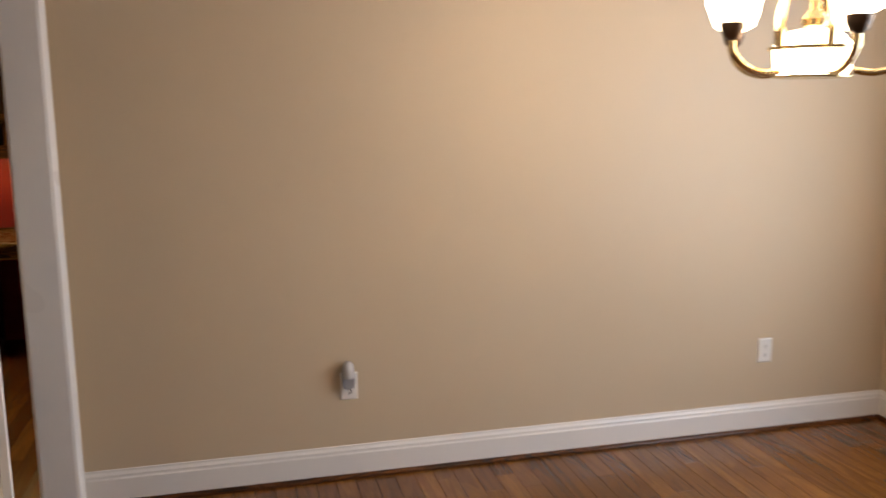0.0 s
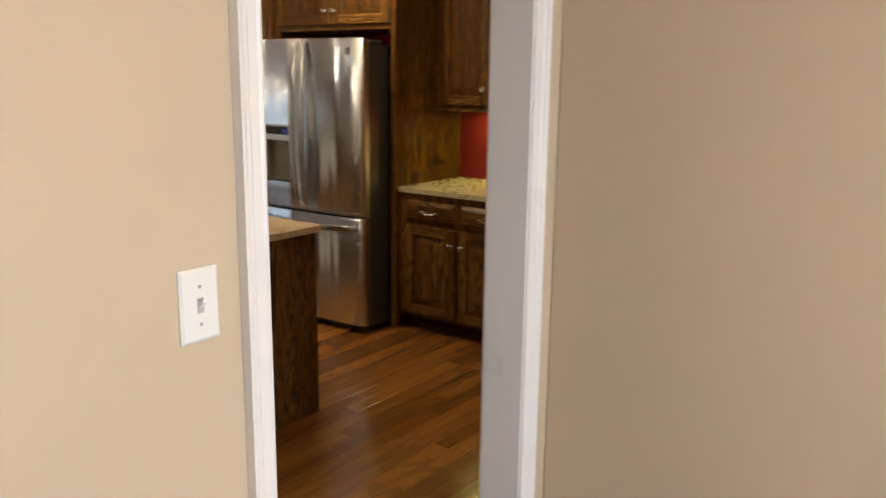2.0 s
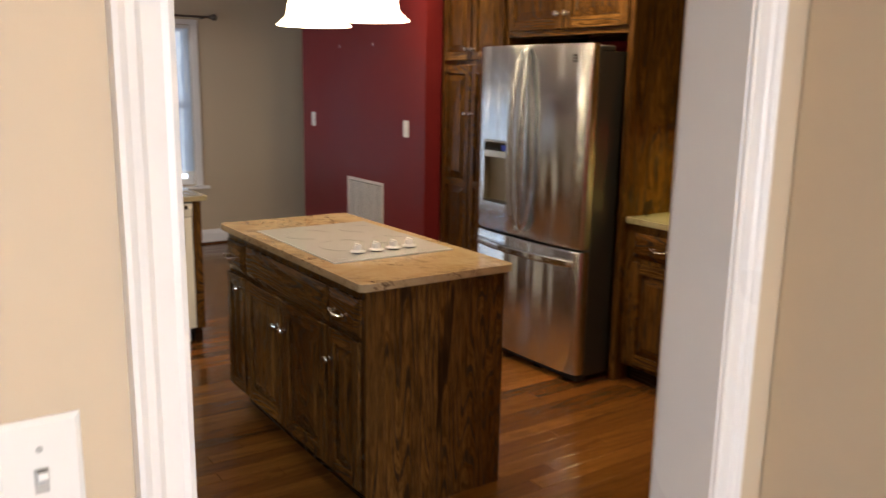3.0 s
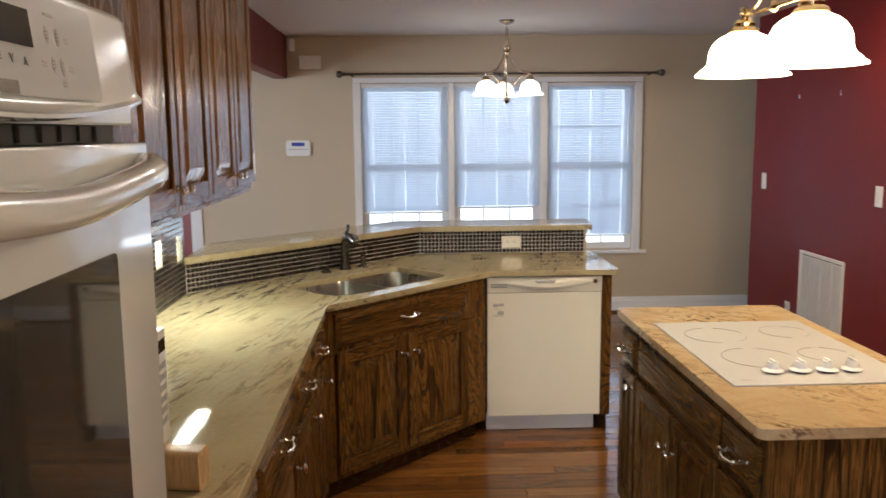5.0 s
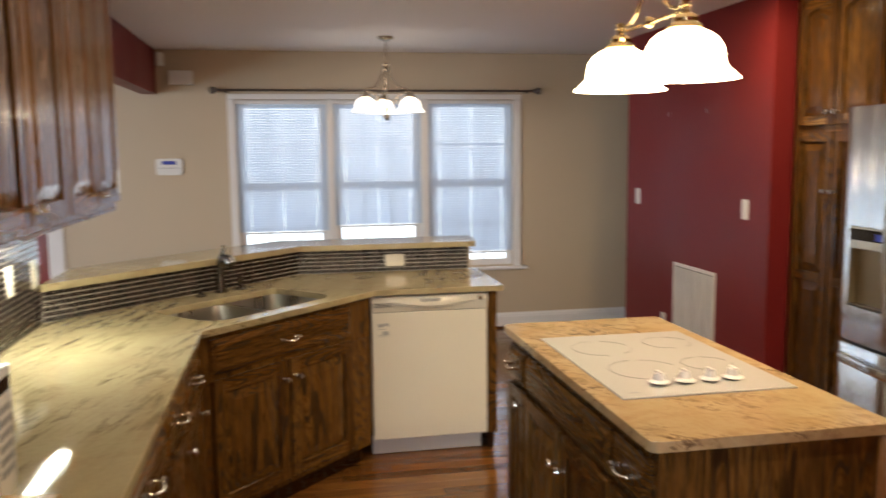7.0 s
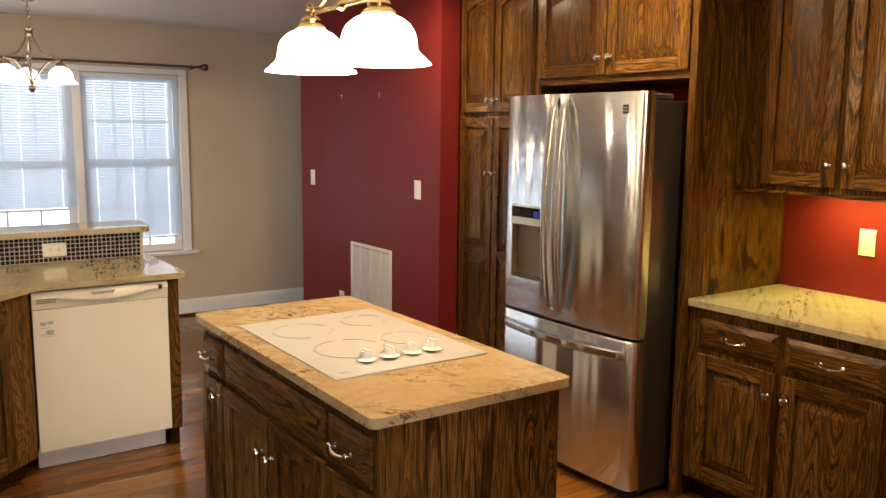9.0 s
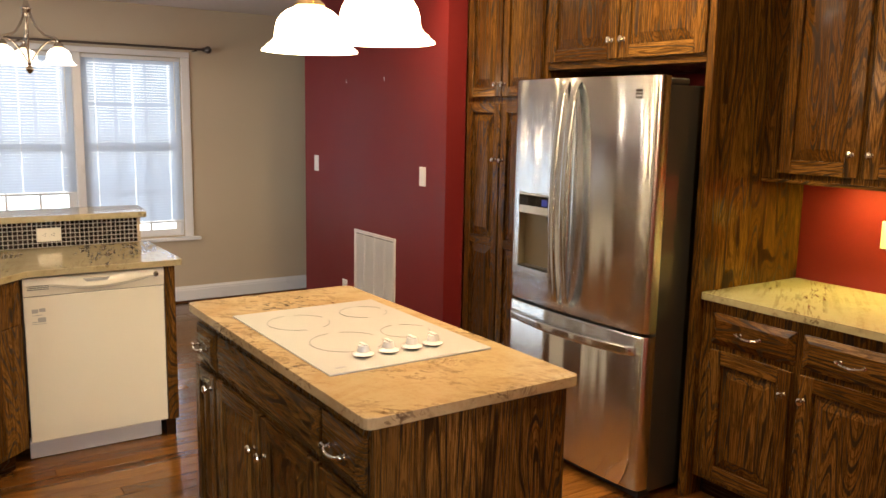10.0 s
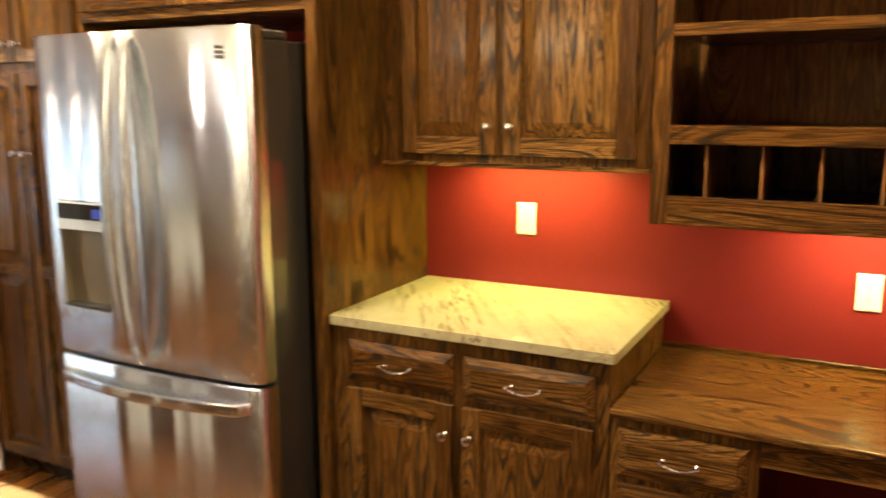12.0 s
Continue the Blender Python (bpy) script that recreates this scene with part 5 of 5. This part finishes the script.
pl = thing("island_pendant", pose(1.622, 2.485, 0), "brass two-light island pendant with white bell glass shades", "pendant lamp")
for dy in (0.25, -0.25):
    sh = part("shade", lathe(bmesh.new(), [(a, 1.835 + b) for a, b in bell(0.167, 0.155, 0.028)], (0, dy, 0), 36), SHADE, pl, "lit frosted white bell glass", True)
    part("cap", lathe(bmesh.new(), [(0.052, 1.984), (0.055, 1.99), (0.05, 2.0), (0.036, 2.01), (0.038, 2.02), (0.030, 2.032), (0.014, 2.038), (0.014, 2.05), (0.019, 2.056), (0.012, 2.064), (0.017, 2.075), (0.0, 2.082)], (0, dy, 0), 20), BRASS, pl, soft=True)
    s = 1 if dy > 0 else -1
    part("scroll_arm", tube(bmesh.new(), curve([(0, 0.012 * s, 2.32), (0, 0.02 * s, 2.24), (0, 0.06 * s, 2.15), (0, 0.12 * s, 2.085), (0, 0.19 * s, 2.06), (0, 0.245 * s, 2.075)], 7), 0.0065, 10), BRASS, pl, soft=True)
part("cross_bar", tube(bmesh.new(), [(0, -0.25, 2.045), (0, -0.03, 2.045), (0, -0.018, 2.045), (0, 0.0, 2.045), (0, 0.018, 2.045), (0, 0.03, 2.045), (0, 0.25, 2.045)], [0.006, 0.006, 0.014, 0.02, 0.014, 0.006, 0.006], 12), BRASS, pl, soft=True)
part("hub", lathe(bmesh.new(), [(0, 2.13), (0.012, 2.14), (0.016, 2.152), (0.008, 2.165), (0.012, 2.18), (0.034, 2.2), (0.04, 2.215), (0.024, 2.235), (0.016, 2.26), (0.022, 2.28), (0.012, 2.30), (0.008, 2.44)], (0, 0, 0), 20), BRASS, pl, soft=True)
part("canopy", lathe(bmesh.new(), [(0.012, 2.425), (0.05, 2.435), (0.068, 2.45), (0.07, 2.4648)], (0, 0, 0), 28), BRASS, pl, soft=True)

ch = thing("breakfast_chandelier", pose(1.155, 6.05, 0), "pewter three-light chandelier with frosted glass shades", "chandelier")
for k, a in enumerate((90, 210, 330)):
    ca, sa = math.cos(radians(a)), math.sin(radians(a))
    arm = curve([(0.02 * ca, 0.02 * sa, 2.235), (0.045 * ca, 0.045 * sa, 2.17), (0.10 * ca, 0.10 * sa, 2.10), (0.17 * ca, 0.17 * sa, 2.075), (0.19 * ca, 0.19 * sa, 2.06)], 6)
    part("arm", tube(bmesh.new(), arm, 0.0075, 8), PEWTER, ch, soft=True)
    low = curve([(0.17 * ca, 0.17 * sa, 2.06), (0.11 * ca, 0.11 * sa, 2.045), (0.05 * ca, 0.05 * sa, 1.98), (0.012 * ca, 0.012 * sa, 1.925)], 6)
    part("lower_arm", tube(bmesh.new(), low, 0.0055, 8), PEWTER, ch, soft=True)
    part("cup", lathe(bmesh.new(), [(0.03, 2.015), (0.034, 2.022), (0.026, 2.04), (0.012, 2.05), (0.014, 2.062), (0, 2.07)], (0.19 * ca, 0.19 * sa, 0), 16), PEWTER, ch, soft=True)
    part("shade", lathe(bmesh.new(), [(p, 1.908 + q) for p, q in bell(0.104, 0.108, 0.020)], (0.19 * ca, 0.19 * sa, 0), 24), SHADE_C, ch, "lit frosted white glass shade", True)
part("stem", lathe(bmesh.new(), [(0, 1.842), (0.006, 1.85), (0.016, 1.856), (0.026, 1.874), (0.018, 1.893), (0.009, 1.90), (0.018, 1.912), (0.007, 1.925), (0.007, 2.21), (0.026, 2.222), (0.036, 2.228), (0.024, 2.236), (0.030, 2.255), (0.038, 2.262), (0.024, 2.270), (0.018, 2.29), (0.01, 2.315), (0, 2.32)], (0, 0, 0), 18), PEWTER, ch, soft=True)
for k in range(4):
    z = 2.33 + 0.028 * k
    ring = [(0.011 * math.cos(2 * math.pi * j / 12), 0.0, z + 0.017 * math.sin(2 * math.pi * j / 12)) for j in range(13)]
    bm = tube(bmesh.new(), ring, 0.0028, 6)
    if k % 2:
        bm.transform(pose(0, 0, 0, 0, 0, 90))
    part("chain_link", bm, PEWTER, ch, soft=True)
part("canopy", lathe(bmesh.new(), [(0.006, 2.43), (0.03, 2.437), (0.055, 2.452), (0.06, 2.4648)], (0, 0, 0), 24), PEWTER, ch, soft=True)

dc = thing("dining_chandelier", pose(-0.2, -2.13, 0), "antique brass five-light chandelier with frosted shades and a centre bowl", "chandelier")
for k in range(5):
    a = radians(72 * k + 20)
    ca, sa = math.cos(a), math.sin(a)
    arm = curve([(0.10 * ca, 0.10 * sa, 1.632), (0.15 * ca, 0.15 * sa, 1.625), (0.205 * ca, 0.205 * sa, 1.64), (0.245 * ca, 0.245 * sa, 1.675), (0.25 * ca, 0.25 * sa, 1.71)], 6)
    part("arm", tube(bmesh.new(), arm, 0.010, 10), BRASS, dc, soft=True)
    part("cup", lathe(bmesh.new(), [(0.008, 1.705), (0.022, 1.715), (0.03, 1.735), (0.031, 1.75), (0, 1.752)], (0.25 * ca, 0.25 * sa, 0), 16), BRONZE, dc, soft=True)
    part("shade", lathe(bmesh.new(), [(0.03, 1.752), (0.055, 1.765), (0.068, 1.80), (0.07, 1.84), (0.062, 1.90), (0.060, 1.93), (0.056, 1.93), (0.058, 1.90), (0.064, 1.84), (0.05, 1.775), (0.02, 1.758)], (0.25 * ca, 0.25 * sa, 0), 24), SHADE_D, dc, "lit frosted glass cup shade", True)
    up = curve([(0.105 * ca, 0.105 * sa, 1.69), (0.10 * ca, 0.10 * sa, 1.80), (0.04 * ca, 0.04 * sa, 1.95), (0.018 * ca, 0.018 * sa, 2.05)], 6)
    part("rod", tube(bmesh.new(), up, 0.011, 8), BRASS, dc, soft=True)
part("bowl", lathe(bmesh.new(), [(0, 1.619), (0.085, 1.621), (0.095, 1.64), (0.10, 1.688), (0.095, 1.70), (0.06, 1.735), (0, 1.745)], (0, 0, 0), 28), SHADE_D, dc, "lit frosted centre bowl", True)
part("ring", lathe(bmesh.new(), [(0.098, 1.685), (0.112, 1.685), (0.112, 1.694), (0.098, 1.694), (0.098, 1.685)], (0, 0, 0), 32), BRASS, dc, soft=True)
part("base_ring", lathe(bmesh.new(), [(0.08, 1.612), (0.098, 1.614), (0.098, 1.62), (0.08, 1.6185), (0.08, 1.612)], (0, 0, 0), 32), BRASS, dc, soft=True)
part("stem", lathe(bmesh.new(), [(0.03, 1.746), (0.034, 1.765), (0.014, 1.79), (0.012, 1.98), (0.03, 2.03), (0.022, 2.07), (0.008, 2.09), (0.008, 2.43), (0.05, 2.44), (0.062, 2.4645), (0, 2.4648)], (0, 0, 0), 18), BRASS, dc, soft=True)

# Fixtures for all five lamps, the three added fill ones included.
for x, y, watts in CANS:
    t = thing("recessed_and_fill_light", pose(x, y, 0), "round white recessed downlight, one of two real and three added", "ceiling light", "recessed lights")
    part("trim_ring", lathe(bmesh.new(), [(0.072, 2.4645), (0.098, 2.4645), (0.098, 2.460), (0.074, 2.457), (0.072, 2.4645)], (0, 0, 0), 32), TRIM, t, soft=True)
    part("lens", lathe(bmesh.new(), [(0.071, 2.4643), (0.071, 2.461), (0.05, 2.4555), (0, 2.454)], (0, 0, 0), 28), LENS, t, "bright frosted lens", True)


# ---- mosaic tiles and floor planks, many small pieces ----
def tile_mesh(name, material_, w, h, d):
    bm = bmesh.new()
    e = 0.0012
    f = [bm.verts.new((x, -d, z)) for x, z in ((e, e), (w - e, e), (w - e, h - e), (e, h - e))]
    b = [bm.verts.new((x, 0, z)) for x, z in ((0, 0), (w, 0), (w, h), (0, h))]
    bm.faces.new(f)
    ring_faces(bm, f, b)
    return mesh_of(name, bm, material_)


PITCH, TS = 0.0226, 0.0198
TME = tile_mesh("tile", TILE, TS, TS, 0.004)


def mosaic(m, cols, rows, pick, label):
    """Grout bed with tiles; pick(c, r) says which tiles are pieces of their own."""
    t = thing("tile_backsplash", m, label, "backsplash", kind="structure")
    part("grout", cube(0, cols * PITCH, -0.0045, -0.0005, 0, rows * PITCH), GROUT, t, "pale grout")
    verts, faces = [], []
    src = [v.co.copy() for v in TME.vertices]
    polys = [tuple(p.vertices) for p in TME.polygons]
    for c in range(cols):
        for r in range(rows):
            at = Vector((c * PITCH + 0.0015, -0.0045, r * PITCH + 0.0015))
            if pick(c, r):
                o = new("tile", TME)
                o.parent, o.location = t, at
            else:
                k = len(verts)
                verts += [tuple(v + at) for v in src]
                faces += [tuple(i + k for i in p) for p in polys]
    if verts:
        me = bpy.data.meshes.new("tiles")
        me.from_pydata(verts, [], faces)
        me.materials.append(TILE_J)
        o = tagged(new("tiles", me), "dark brown glass mosaic tiles", kind="stuff")
        o.parent = t
    return t


LBL_T = "dark brown one-inch glass mosaic tiles with pale grout"
mosaic(pose(0.444, 4.65, 0.9145), 45, 6, lambda c, r: True, LBL_T)
ANG = math.degrees(math.atan2(4.65 - 3.512, 0.448 + 0.63))
mosaic(pose(-0.63, 3.512, 0.9145, 0, 0, ANG), 69, 6, lambda c, r: c < 50, LBL_T)
mosaic(pose(-0.631, 1.0, 0.9145, 0, 0, 90), 110, 21, lambda c, r: c >= 96, LBL_T)

PW = 0.083
lengths = (0.62, 0.84, 1.06, 1.32, 1.58)


def plank_shape(w, l):
    e = 0.0014
    top = [(e, e, 0), (l - e, e, 0), (l - e, w - e, 0), (e, w - e, 0)]
    low = [(0, 0, -0.0016), (l, 0, -0.0016), (l, w, -0.0016), (0, w, -0.0016)]
    bot = [(x, y, -0.0118) for x, y, _ in low]
    vs = top + low + bot
    fs = [(0, 1, 2, 3)] + [(4 + i, 4 + (i + 1) % 4, (i + 1) % 4, i) for i in range(4)] + [(8 + i, 8 + (i + 1) % 4, 4 + (i + 1) % 4, 4 + i) for i in range(4)]
    return vs, fs


plank_me = {}
for l in lengths:
    vs, fs = plank_shape(PW - 0.0008, l - 0.0008)
    me = bpy.data.meshes.new("plank")
    me.from_pydata(vs, [], fs)
    me.materials.append(FLOOR_P)
    plank_me[l] = me
rng = random.Random(4)
verts, faces, count = [], [], 0
y = -3.72
while y < 7.05:
    x = -4.6
    while x < 4.74:
        l = rng.choice(lengths) if x > -4.6 else 0.3 + rng.random()
        l = min(l, 4.745 - x)
        cx = x + l / 2
        near = (-0.1 < cx < 3.2 and 0.0 < y < 4.6) or (0.1 < cx < 1.1 and -3.7 < y < 0)
        if near and count < 300 and l in plank_me:
            o = new("plank", plank_me[l])
            o.parent, o.location = FLOOR, (x, y, 0)
            count += 1
        else:
            vs, fs = plank_shape(PW - 0.0008, l - 0.0008)
            k = len(verts)
            verts += [(a + x, b + y, c) for a, b, c in vs]
            faces += [tuple(i + k for i in f) for f in fs]
        x += l
    y += PW
me = bpy.data.meshes.new("planks")
me.from_pydata(verts, [], faces)
me.materials.append(FLOOR_J)
o = tagged(new("planks", me), "honey-brown oak floor strips", kind="stuff")
o.parent = FLOOR
